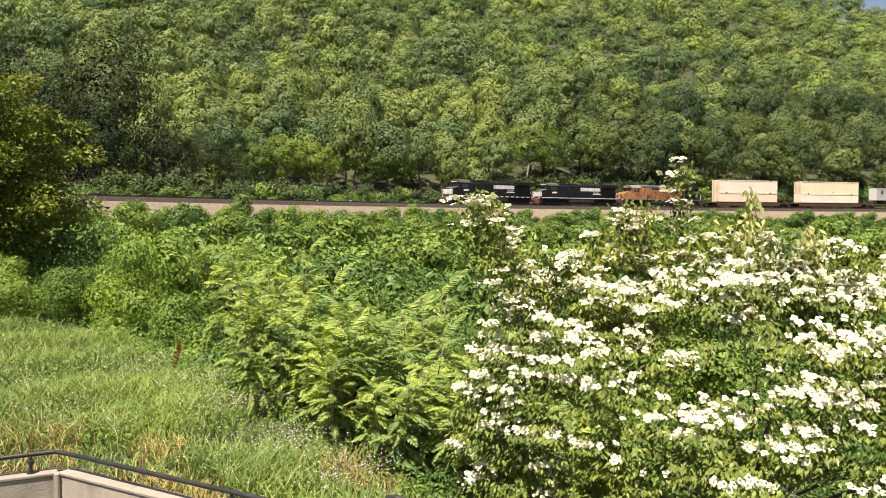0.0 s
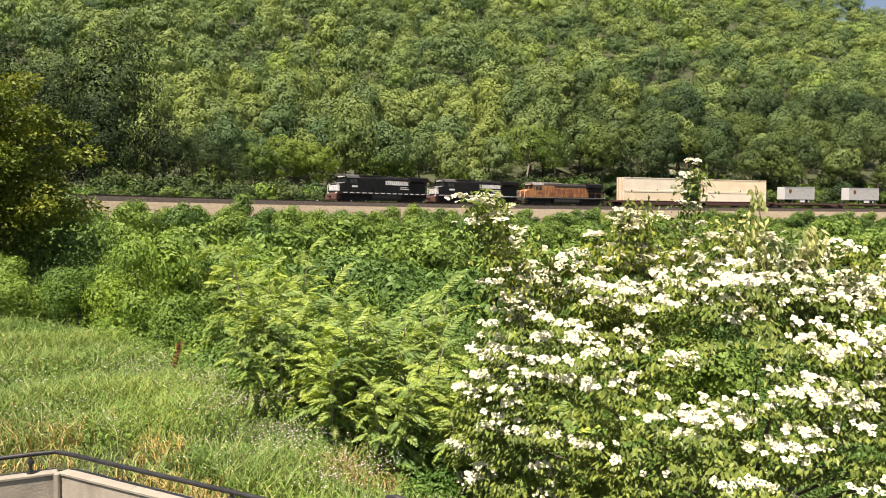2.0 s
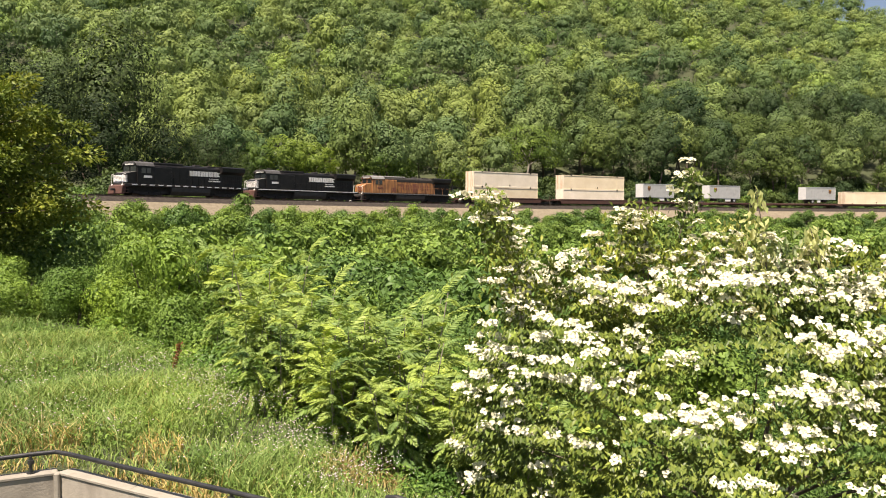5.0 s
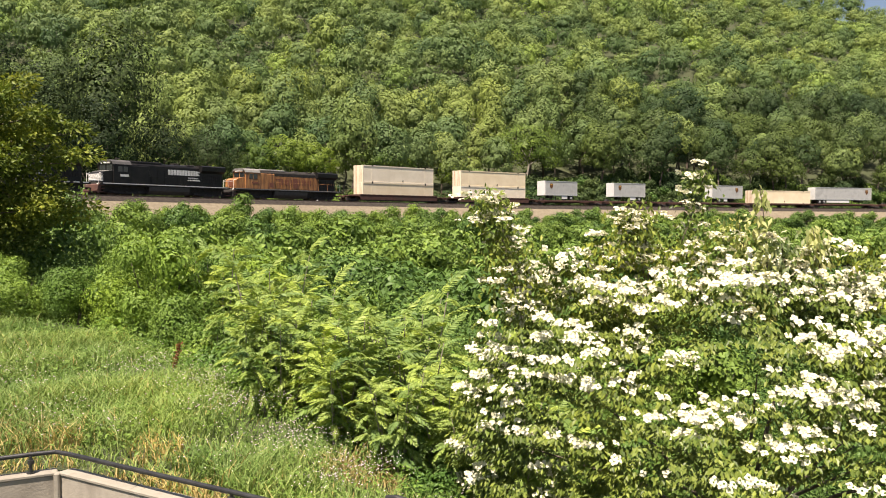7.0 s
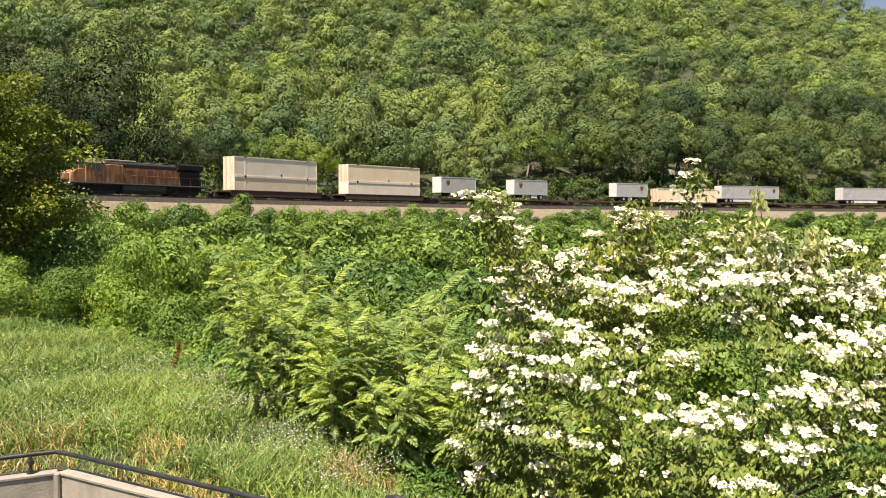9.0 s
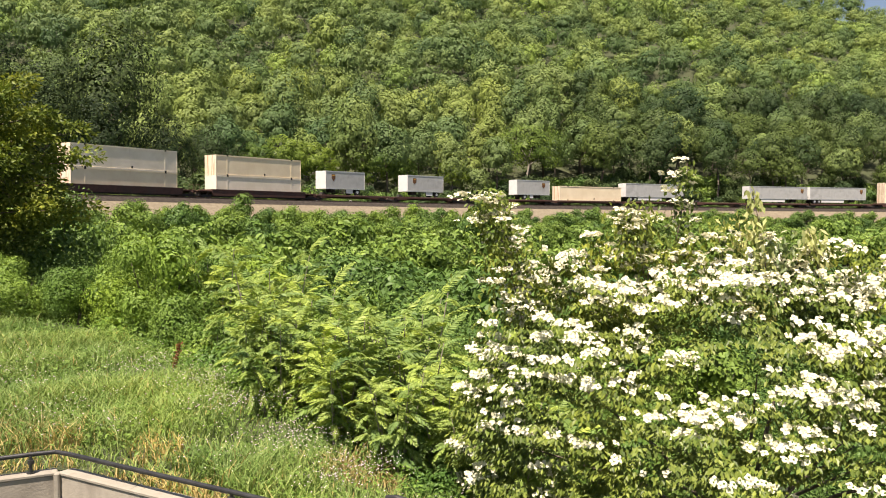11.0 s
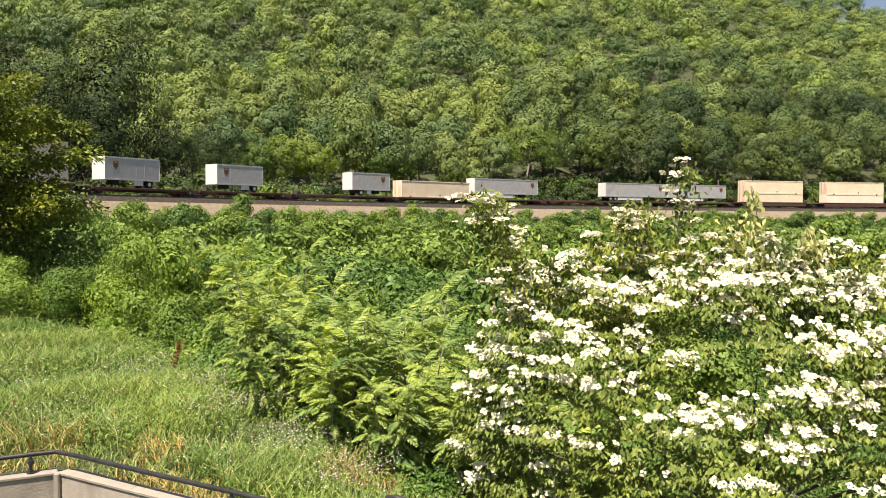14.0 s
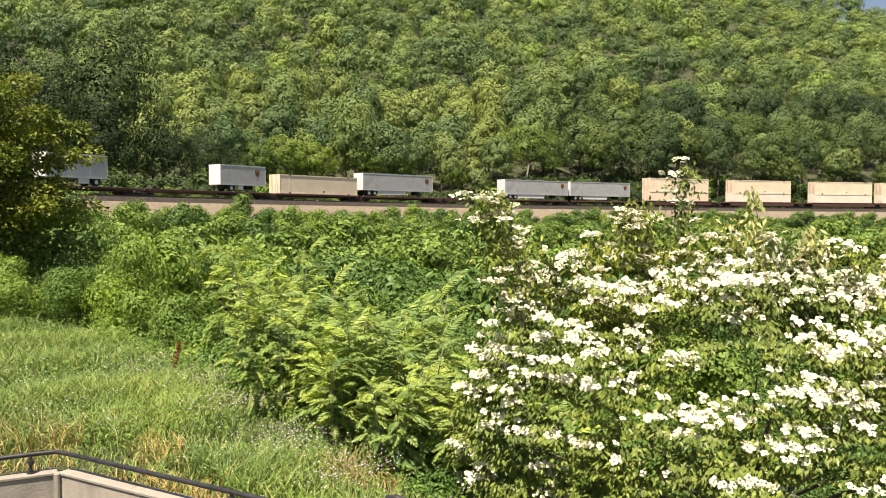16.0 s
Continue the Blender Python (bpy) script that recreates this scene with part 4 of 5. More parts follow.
def far_woods(P, Z):
    lib = [dome_crown(rng, rx, rz, zc, lob, n, 0.40, lump=(0.29, 0.44)) for rx, rz, zc, lob, n in ((3.3, 3.5, 7.4, 15, 800), (3.7, 3.3, 7.0, 17, 880), (2.9, 3.9, 8.0, 13, 760), (3.4, 3.7, 7.6, 16, 840), (4.2, 3.5, 7.2, 19, 960))]
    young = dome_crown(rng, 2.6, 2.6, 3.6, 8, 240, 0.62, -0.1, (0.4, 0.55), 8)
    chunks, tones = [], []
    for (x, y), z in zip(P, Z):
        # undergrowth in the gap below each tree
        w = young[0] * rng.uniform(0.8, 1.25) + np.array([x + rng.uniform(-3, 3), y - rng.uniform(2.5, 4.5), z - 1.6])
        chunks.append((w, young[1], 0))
        # always dark: the shade of the gaps put into its colour
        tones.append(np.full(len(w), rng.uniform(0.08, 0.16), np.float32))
        v, f = lib[rng.integers(len(lib))]
        a, s = rng.uniform(0, 6.28), float(np.clip(rng.normal(1.2, 0.28), 0.65, 1.95))
        c, sn = math.cos(a) * s, math.sin(a) * s
        w = np.stack([v[:, 0] * c - v[:, 1] * sn + x, v[:, 0] * sn + v[:, 1] * c + y, v[:, 2] * s * rng.uniform(0.85, 1.2) + z + rng.uniform(-2.0, 2.0)], 1)
        chunks.append((w, f, 0))
        slope_tone = 0.5 - 0.26 * min(1, max(0, (x - 20) / 40)) * min(1, max(0, (330 - y) / 60))   # shade of the lower right slope, put into the leaf tone
        tones.append(np.full(len(w), np.clip(rng.normal(slope_tone, 0.30), 0.08, 1), np.float32))
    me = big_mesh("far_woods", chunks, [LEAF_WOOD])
    me.attributes.new("tree_tone", "FLOAT", "POINT").data.foreach_set("value", np.concatenate(tones))
    tagged(new("far_woods", me), "dense green deciduous forest covering the hillside", "woods", kind="stuff")


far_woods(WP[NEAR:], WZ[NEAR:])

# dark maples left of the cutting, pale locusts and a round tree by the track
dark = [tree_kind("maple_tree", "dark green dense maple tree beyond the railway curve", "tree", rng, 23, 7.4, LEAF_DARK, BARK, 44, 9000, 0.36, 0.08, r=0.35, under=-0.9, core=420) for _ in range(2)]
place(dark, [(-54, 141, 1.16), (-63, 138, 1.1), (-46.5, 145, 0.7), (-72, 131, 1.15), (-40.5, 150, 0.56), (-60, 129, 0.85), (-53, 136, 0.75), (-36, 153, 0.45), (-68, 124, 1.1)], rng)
loc = [tree_kind("locust_tree", "pale green locust tree with slender trunks by the track", "tree", rng, 13, 4.4, LEAF_LOCUST, PALE_BARK, 24, 3600, 0.36, 0.35, 6, 0.13) for _ in range(3)]
place(loc, [(-30, 166, 1.0), (-25, 170, 1.05), (-35, 163, 0.85), (-14, 178, 1.05), (-10, 182, 0.95), (2, 186, 0.8), (-42, 160, 0.7)], rng)
wide = [tree_kind("locust_tree", "broad round bright green locust tree beside the track", "tree", rng, 14.5, 9.4, LEAF_LOCUST, PALE_BARK, 64, 12000, 0.36, 0.2, 7, 0.28)]
place(wide, [(19.5, 203, 1.0)], rng)


# ---- shrubs along the track and in the valley ----
def bush_kind(name, label, rng, h, rx, mat, lobes, n, leaf, category="shrub", core=0.62):
    root = thing(name, label, category)
    for i in range(2):
        a = rng.uniform(0, 6.28)
        g = Geo().tube([(0.1 * math.cos(a), 0.1 * math.sin(a), -0.4), (0.3 * rx * math.cos(a), 0.3 * rx * math.sin(a), h * 0.45), (0.55 * rx * math.cos(a), 0.55 * rx * math.sin(a), h * 0.8)], [0.035, 0.028, 0.01], 5)
        part("stem", g, BARK, root)
    part("foliage", big_mesh("foliage", crown(rng, rx, h * 0.5, h * 0.5, lobes, n, leaf, core), [mat]), None, root)
    return root


def thicket(name, label, kinds, spots, rng):
    """The same shrubs where they are too many to count: one joined mesh."""
    lib = []
    for k in kinds:
        me = [o for o in k.children if o.name.startswith("foliage")][0].data
        v = np.empty(len(me.vertices) * 3, np.float32)
        me.vertices.foreach_get("co", v)
        f = np.empty(len(me.loops), np.int32)
        me.loops.foreach_get("vertex_index", f)
        lib.append((v.reshape(-1, 3), f.reshape(-1, 4), me.materials[0]))
    chunks = []
    for x, y, s in spots:
        v, f, mat = lib[rng.integers(len(lib))]
        a = rng.uniform(0, 6.28)
        c, sn = math.cos(a) * s, math.sin(a) * s
        z = float(ground_z(x, y))
        chunks.append((np.stack([v[:, 0] * c - v[:, 1] * sn + x, v[:, 0] * sn + v[:, 1] * c + y, v[:, 2] * s * rng.uniform(0.88, 1.12) + z], 1), f, 0))
    tagged(new(name, big_mesh(name, chunks, [mat])), label, "thicket", kind="stuff")


bank_kinds = [bush_kind("bank_shrub", "leafy green shrub on the railway embankment", rng, h, rx, LEAF_SHRUB, 13, 1900, 0.21) for h, rx in ((3.0, 2.1), (3.5, 2.3), (2.6, 2.4))]
front, deep = [], []
for s in np.arange(-62, 168, 2.4):
    for off, size in ((-13.0, 0.90), (-15.8, 1.22), (-19.4, 1.45), (-22.5, 1.6), (-27, 1.7), (-32, 1.6)):
        x, y, z, a = on_line(s + rng.uniform(-1.5, 1.5), off + rng.uniform(-1.2, 1.0))
        if abs(x) < 0.56 * y and y > 42:
            (front if off > -20 else deep).append((x, y, rng.uniform(0.66, 1.14) * size))
lean_kinds = [bush_kind("filler_shrub", "green shrub", rng, h, rx, LEAF_SHRUB, 8, 380, 0.50) for h, rx in ((3.0, 2.1), (3.5, 2.3))]
thicket("bank_thicket", "continuous green shrub cover at the foot of the embankment", lean_kinds, deep, rng)
front.append((*on_line(71.0, -10.0)[:2], 0.95))
front.append((*on_line(73.5, -10.4)[:2], 0.8))
place(bank_kinds, front, rng)
# two of these kinds use the leaf colour with shade painted in
back_kinds = [bush_kind("trackside_shrub", "low tangled green shrub behind the tracks", rng, h, rx, mat, 10, 700, 0.33) for h, rx, mat in ((2.2, 1.9, LEAF_SHRUB), (3.0, 2.0, LEAF_SHADE), (2.6, 1.9, LEAF_SHADE))]
spots = []
for s in np.arange(-62, 150, 2.5):
    for off in (9.6, 12.4, 17.0):
        x, y, z, a = on_line(s + rng.uniform(-1, 1), off + rng.uniform(-0.7, 0.9))
        if abs(x) < 0.56 * y:
            spots.append((x, y, rng.uniform(0.6, 1.15) * (0.8 if off < 10 else 1.25 if off < 15 else 1.7)))
for s in np.arange(-62, 45, 3.0):
    x, y, z, a = on_line(s, 21.5 + rng.uniform(-1, 1))
    if abs(x) < 0.56 * y:
        spots.append((x, y, rng.uniform(1.4, 2.0)))
place(back_kinds, spots, rng)


def marker_post(s):
    x, y, z, a = on_line(s, 7.2)
    root = thing("marker_post", "small white concrete post beside the far rails", "marker post", group="white posts by the track")
    part("shaft", Geo().box(x - 0.17, x + 0.17, y - 0.17, y + 0.17, z - 0.5, z + 0.42, 0.03), WHITE, root)
    part("foot", Geo().box(x - 0.26, x + 0.26, y - 0.26, y + 0.26, z - 0.5, z - 0.2, 0.03), CONCRETE, root)


marker_post(94.6)
marker_post(87.5)
near_kinds = [bush_kind("valley_shrub", "dense fine-leaved green shrub below the grass bank", rng, h, rx, LEAF_SHRUB, 18, 6800, 0.082) for h, rx in ((4.4, 2.3), (5.0, 2.6), (4.0, 2.5))]
valley_kinds = [bush_kind("valley_shrub", "dense green shrub filling the valley below the track", rng, h, rx, LEAF_SHRUB, 18, 3600, 0.165) for h, rx in ((4.4, 2.3), (5.2, 2.6), (3.8, 2.5))]
front, deep = [], []
for y in np.arange(21, 92, 3.0):
    for x in np.arange(-0.56 * y - 2, 0.56 * y + 2, 3.2):
        px, py = x + rng.uniform(-1.2, 1.2), y + rng.uniform(-1.2, 1.2)
        d, lev = far_of_line(px, py)
        if d < -36:
            # none stands higher than the foot of the ballast
            room = (EYE - 0.004 * py - rng.uniform(0, 0.35) - float(ground_z(px, py))) / 5.0
            s = min(rng.uniform(0.75, 1.15), room)
            if s > 0.25:
                (front if y < 57 else deep).append((px, py, s))
thicket("valley_thicket", "continuous green thicket covering the valley floor", lean_kinds, [(x, y, s * 1.5) for x, y, s in deep], rng)
place(lean_kinds, [], rng)
near = [q for q in front if q[1] < 34]
front = [q for q in front if q[1] >= 34]
near += [(-11.3, 25, 1.22), (-12.3, 25.4, 1.15), (-10.2, 26.2, 0.95)]
place(near_kinds, near, rng)
place(valley_kinds, front, rng)


# ---- near plants ----
def bank_edge(X, Y):
    return np.maximum(0.762 * (X + 6.2) + 0.648 * (Y - 17) + 0.8, (Y - 15.3) * 0.9)


# grass bank above the wall
def build_grass():
    n = 330000
    X, Y = rng.uniform(-11, 2.5, n), rng.uniform(5.2, 19.5, n)
    w, e = wall_side(X, Y), bank_edge(X, Y)
    patch = np.sin(X * 1.3 + 0.6) * np.cos(Y * 1.1 + 1) + 0.6 * np.sin(X * 2.9 - Y * 2.1)
    keep = (w > 0.17) & (e < 0.7) & (np.abs(X) < 0.56 * Y + 0.5) & (rng.uniform(0, 1, n) < 0.72 + 0.25 * patch)
    X, Y, w, e, patch = X[keep], Y[keep], w[keep], e[keep], patch[keep]
    Z = ground_z(X, Y) - 0.02
    luck = rng.uniform(0, 1, len(X))
    dry = ((w < 0.45 + 0.25 * patch) & (luck < 0.7)) | (luck < 0.025 + 0.02 * patch) | ((np.hypot(X + 4.5, Y - 8.7) < 0.8) & (luck < 0.5)) | ((np.hypot((X + 2.9) * 1.4, Y - 8.75) < 0.42) & (luck < 0.6)) | ((np.hypot(X + 0.75, Y - 9.2) < 0.55) & (rng.uniform(0, 1, len(X)) < 0.75))
    h = rng.uniform(0.10, 0.44, len(X)) * np.clip(0.8 - 0.10 * (e + 2), 0.66, 1.1) * (1 + 0.35 * np.clip((Y - 12) / 5, 0, 1)) * np.where(w < 0.8, 0.5, 1.0) * (0.85 + 0.26 * patch)
    a = rng.uniform(0, 6.28, len(X))
    lean = np.stack([np.cos(a), np.sin(a), np.zeros_like(a)], 1) * (h * rng.uniform(0.2, 1.15, len(X)))[:, None]
    base = np.stack([X, Y, Z], 1)
    up = np.array([0, 0, 1.0])
    mid = base + lean * 0.3 + up * (h * 0.6)[:, None]
    tip = base + lean + up * (h * rng.uniform(0.8, 1.0, len(X)))[:, None]
    b = a + rng.uniform(0.6, 2.4, len(X))
    side = np.stack([np.cos(b), np.sin(b), np.zeros_like(b)], 1) * rng.uniform(0.003, 0.0065, len(X))[:, None]
    v = np.stack([base - side, base + side, mid + side, mid - side, tip + side * 0.12, tip - side * 0.12], 1)

    def chunk(mask, mi):
        q = v[mask].reshape(-1, 3)
        i = np.arange(mask.sum())[:, None] * 6
        return q, np.concatenate([i + np.array([0, 1, 2, 3]), i + np.array([3, 2, 4, 5])]), mi
    me = big_mesh("grass", [chunk(~dry, 0), chunk(dry, 1)], [GRASS, STRAW])
    tagged(new("grass", me), "tall uncut green grass with straw-coloured dry stalks", "grass", kind="stuff")


build_grass()


def build_weeds():
    """Low broad-leaved weeds and vetch between the grass."""
    n = 120000
    X, Y = rng.uniform(-9, 2.0, n), rng.uniform(5.5, 18, n)
    w, e = wall_side(X, Y), bank_edge(X, Y)
    patch = np.sin(X * 1.7 + 2) * np.sin(Y * 1.5) + 0.5 * np.sin(X * 3.7 + Y * 2.3)
    near_edge = np.clip(1 + e / 5.0, 0, 1)
    keep = (w > 0.6) & (e < 0.9) & (rng.uniform(0, 1, n) < (0.2 + 0.55 * near_edge) * (0.6 + 0.4 * patch)) & (np.abs(X) < 0.56 * Y + 0.5)
    X, Y = X[keep], Y[keep]
    h = rng.uniform(0.04, 0.30, len(X))
    p = np.stack([X, Y, ground_z(X, Y) + h], 1)
    nr = rng.normal(size=p.shape) * 0.5 + np.array([0, -0.2, 1])
    ax = rng.normal(size=p.shape) * np.array([1, 1, 0.4])
    s = rng.uniform(0.02, 0.065, len(X))
    me = big_mesh("weeds", [(*leaves(p, ax, nr, s, s * 0.5), 0)], [LEAF_VINE])
    tagged(new("weeds", me), "low green leafy weeds among the grass", "weeds", kind="stuff")


def build_vetch():
    """Small pale blossoms in drifts over the lower part of the bank."""
    n = 60000
    X, Y = rng.uniform(-6.5, 1.6, n), rng.uniform(5.6, 16, n)
    w, e = wall_side(X, Y), bank_edge(X, Y)
    drift = np.sin(X * 2.1 + 1.0) * np.cos(Y * 1.7 + 0.4) + 0.7 * np.sin(X * 4.3 - Y * 3.1)
    dens = np.clip(-0.02 + 0.34 * drift, 0.01, 1) * np.clip((e + 3.4) / 2.0, 0, 1) * (e < 0.4) * np.clip((13.6 - Y) / 2, 0, 1)
    keep = (w > 0.7) & (rng.uniform(0, 1, n) < dens * 1.6)
    X, Y = X[keep], Y[keep]
    p = np.stack([X, Y, ground_z(X, Y) + rng.uniform(0.20, 0.38, len(X))], 1)
    ch = []
    for k in range(3):
        a = rng.uniform(0, 6.28, len(X))
        ax = np.stack([np.cos(a), np.sin(a), rng.uniform(-0.2, 0.7, len(X))], 1)
        ch.append((*leaves(p, ax, rng.normal(size=p.shape) * 0.4 + np.array([0, -0.3, 1]), rng.uniform(0.008, 0.016, len(X)), 0.010), 0))
    tagged(new("vetch_blossoms", big_mesh("vetch_blossoms", ch, [PETAL])), "small pinkish white vetch blossoms in the grass", "wildflowers", kind="stuff")


build_weeds()
build_vetch()


def build_dock(x, y, h):
    root = thing("dock_plant", "rust-red seed stalk of a dock plant standing in the grass", "wild plant")
    z = float(ground_z(x, y))
    part("stalk", Geo().tube([(x, y, z), (x + 0.05, y, z + h * 0.5), (x + 0.13, y, z + h)], [0.008, 0.007, 0.003], 6), RED_DOCK, root)
    n = 240
    t = rng.uniform(0.3, 1, n)
    p = np.stack([x + 0.13 * t + rng.normal(0, 0.018, n), y + rng.normal(0, 0.018, n), z + h * t], 1)
    part("seed_head", big_mesh("seed_head", [(*leaves(p, rng.normal(size=p.shape) + np.array([0, 0, 0.6]), rng.normal(size=p.shape), 0.035, 0.018), 0)], [RED_DOCK]), None, root)


build_dock(-3.95, 12.6, 0.5)


# ---- sumac thicket ----
def frond_mesh(rng, L=0.52):
    pairs = 13
    t = np.linspace(0.12, 0.97, pairs)
    cx, cz = t * L * 0.93, L * (0.42 * t - 0.80 * t * t)
    pts, ax = [], []
    for sy in (-1, 1):
        pts.append(np.stack([cx, np.zeros(pairs), cz], 1))
        ax.append(np.stack([np.full(pairs, 0.45) + 0.5 * t, np.full(pairs, sy * 1.0), -0.62 - 0.35 * t + rng.uniform(-0.3, 0.3, pairs)], 1))
    pts, ax = np.concatenate(pts), np.concatenate(ax)
    ln = 0.135 * np.concatenate([np.sin(np.pi * (0.18 + 0.74 * t))] * 2) * rng.uniform(0.85, 1.1, 2 * pairs)
    v, f = leaves(pts, ax, np.tile([0.1, 0, 1.0], (2 * pairs, 1)) + rng.normal(0, 0.25, (2 * pairs, 3)), ln, 0.042, 0.2)
    g = Geo().tube([(q * L * 0.93, 0, L * (0.42 * q - 0.80 * q * q)) for q in (0, 0.33, 0.66, 1.0)], [0.005, 0.004, 0.003, 0.001], 4)
    gv, gf = quads_of(g)
    return big_mesh("frond", [(v, f, 0), (gv, gf, 0)], [LEAF_SUMAC])


FRONDS = [frond_mesh(rng, L) for L in (0.36, 0.44, 0.52)]


def sumac_kind(rng, h, stems):
    root = thing("sumac_bush", "bright green sumac bush with drooping feather-like leaves", "shrub", group="sumac thicket below the bank")
    for i in range(stems):
        a, q = rng.uniform(0, 6.28), 0.75 * math.sqrt(rng.uniform(0, 1))
        hh = h * rng.uniform(0.62, 1.0) * (1 - 0.18 * q)
        bx, by = q * 0.35 * math.cos(a), q * 0.35 * math.sin(a)
        tx, ty = q * math.cos(a), q * math.sin(a)
        st = part("stem", Geo().tube([(bx, by, -0.5), ((bx + tx) / 2, (by + ty) / 2, hh * 0.55), (tx, ty, hh * 0.95)], [0.018, 0.013, 0.006], 6), PALE_BARK, root)
        n = 18
        for k in range(n):
            u = k / (n - 1)
            z = hh * (0.97 - 0.66 * u)
            r = k * 2.399 + a
            px, py = tx * (1 - 0.30 * u) + 0, ty * (1 - 0.30 * u)
            fr = part("frond", FRONDS[rng.integers(3)], None, root)
            fr.matrix_basis = pose(px, py, z, rng.uniform(-35, 35), 62 * u - 40 + rng.uniform(-28, 28), math.degrees(r))
    return root


sumacs = [sumac_kind(rng, h, s) for h, s in ((2.3, 6), (2.6, 7), (2.0, 6))]
place(sumacs, [(-1.85, 11.75, 1.0), (-1.05, 11.05, 1.02), (-0.4, 10.65, 1.0), (0.25, 11.25, 1.0), (-1.5, 12.85, 1.12), (-0.5, 12.45, 1.1), (0.6, 12.65, 1.1), (-2.6, 13.25, 1.0), (-2.3, 14.65, 1.15), (-0.7, 14.45, 1.2), (1.3, 11.85, 1.0), (-3.4, 15.05, 1.0), (-4.25, 16.65, 1.2), (-1.3, 16.45, 1.3), (1.1, 14.95, 1.25), (-0.85, 10.2, 0.72), (0.05, 9.95, 0.75), (-1.65, 10.95, 0.7), (-2.05, 10.9, 0.62), (-1.25, 10.0, 0.62), (-0.5, 9.45, 0.6), (0.35, 9.3, 0.65), (-2.75, 12.2, 0.7)], rng)

# ---- leafy thickets round the bank ----
thick = [bush_kind("thicket_shrub", "dense leafy green shrub at the edge of the grass", rng, h, rx, LEAF_VINE, 16, 7600, 0.076) for h, rx in ((2.3, 1.25), (2.9, 1.35), (1.9, 1.45))]
place(thick, [(-4.5, 15.2, 0.62), (-5.3, 16.2, 0.75), (-3.8, 14.4, 0.55), (-6.2, 16.8, 0.6), (-7.2, 16.9, 0.52), (-8.3, 16.8, 0.5), (-9.5, 16.9, 0.5), (-7.8, 17.9, 0.62), (-9.0, 18.1, 0.62), (-6.9, 18.1, 0.7), (-4.9, 17.7, 1.0), (-6.5, 18.9, 0.9), (-8.1, 19.1, 0.75), (-9.8, 18.9, 0.7), (-3.3, 18.1, 1.0), (-4.1, 19.1, 1.2), (-2.4, 19.5, 1.2), (-0.6, 19.0, 1.2), (1.2, 18.1, 1.2), (2.8, 16.5, 1.2)], rng)
tangle = [bush_kind("vine_tangle", "low tangle of light green vine leaves below the sumac", rng, h, rx, LEAF_VINE, 12, 2000, 0.075) for h, rx in ((0.55, 0.8), (0.75, 0.7), (0.5, 0.95))]
place(tangle, [(-3.9, 14.5, 1.1), (-3.3, 13.7, 1.0), (-2.8, 12.7, 0.95), (-2.55, 11.6, 0.6), (-0.1, 8.9, 0.5), (0.75, 8.5, 0.6), (-4.6, 15.4, 1.2), (-5.4, 16.0, 1.2)], rng)

# ochre-tipped tree at the edge of the terrace
tree = thing("young_oak", "young yellow-green oak tree with loose drooping leaves", "tree")
tz = float(ground_z(-11.7, 21.0))
tree.matrix_basis = Matrix.Translation((-11.7, 21.0, tz))
part("trunk", trunk_geo(rng, (6.2 - tz) / 0.7, 0.15, limbs=5, top=0.7), BARK, tree)


def bough(root, start, tip, n, leaf, mat):
    """A limb with flat cushions of leaves along it, thick above and bare below."""
    start, tip = np.array(start), np.array(tip)
    d = tip - start
    mid = start + d * 0.5 + np.array([0, 0, 0.12 * np.linalg.norm(d)])
    limb = part("bough", Geo().tube([tuple(start), tuple(mid), tuple(tip)], [0.035, 0.022, 0.006], 6), BARK, root)
    pts, nr = [], []
    for u in (0.42, 0.6, 0.76, 0.9, 1.0):
        c = (start * (1 - u) ** 2 + 2 * mid * u * (1 - u) + tip * u * u) + rng.normal(0, 0.10, 3)
        r = rng.uniform(0.38, 0.58) * (1.15 - 0.35 * u)
        q = unit(rng.normal(size=(n, 3)))
        q = q[(q[:, 2] > -0.35) | (rng.uniform(0, 1, n) < 0.2)]
        pts.append(c + q * r * rng.uniform(0.55, 1.12, (len(q), 1)) * np.array([1.15, 1.15, 0.62]))
        nr.append(q)
    pts, nr = np.concatenate(pts), np.concatenate(nr)
    ax = unit(d[None]) * 0.5 + nr * 0.7 + rng.normal(0, 0.5, nr.shape) + np.array([0, 0, -0.45])
    sz = leaf * rng.uniform(0.6, 1.3, len(pts))
    tagged(part("foliage", big_mesh("foliage", [(*leaves(pts, ax, nr + rng.normal(0, 0.3, nr.shape) + np.array([0, 0, 0.5]), sz, sz * 0.55, 0.12), 0)], [mat]), None, limb))


for k in range(44):
    a, lv = k * 2.39996 + rng.uniform(-0.2, 0.2), (k + 0.5) / 44
    reach = (0.9 + 2.0 * math.sin(math.pi * (0.24 + 0.62 * lv))) * rng.uniform(0.74, 1.08)
    z0 = 3.3 - tz + 3.1 * lv
    bough(tree, (0, 0, z0 - 0.3), (reach * math.cos(a), 0.8 * reach * math.sin(a), z0 + 0.25 + 0.6 * lv + rng.uniform(-0.2, 0.2)), 230, 0.125, LEAF_OLD)


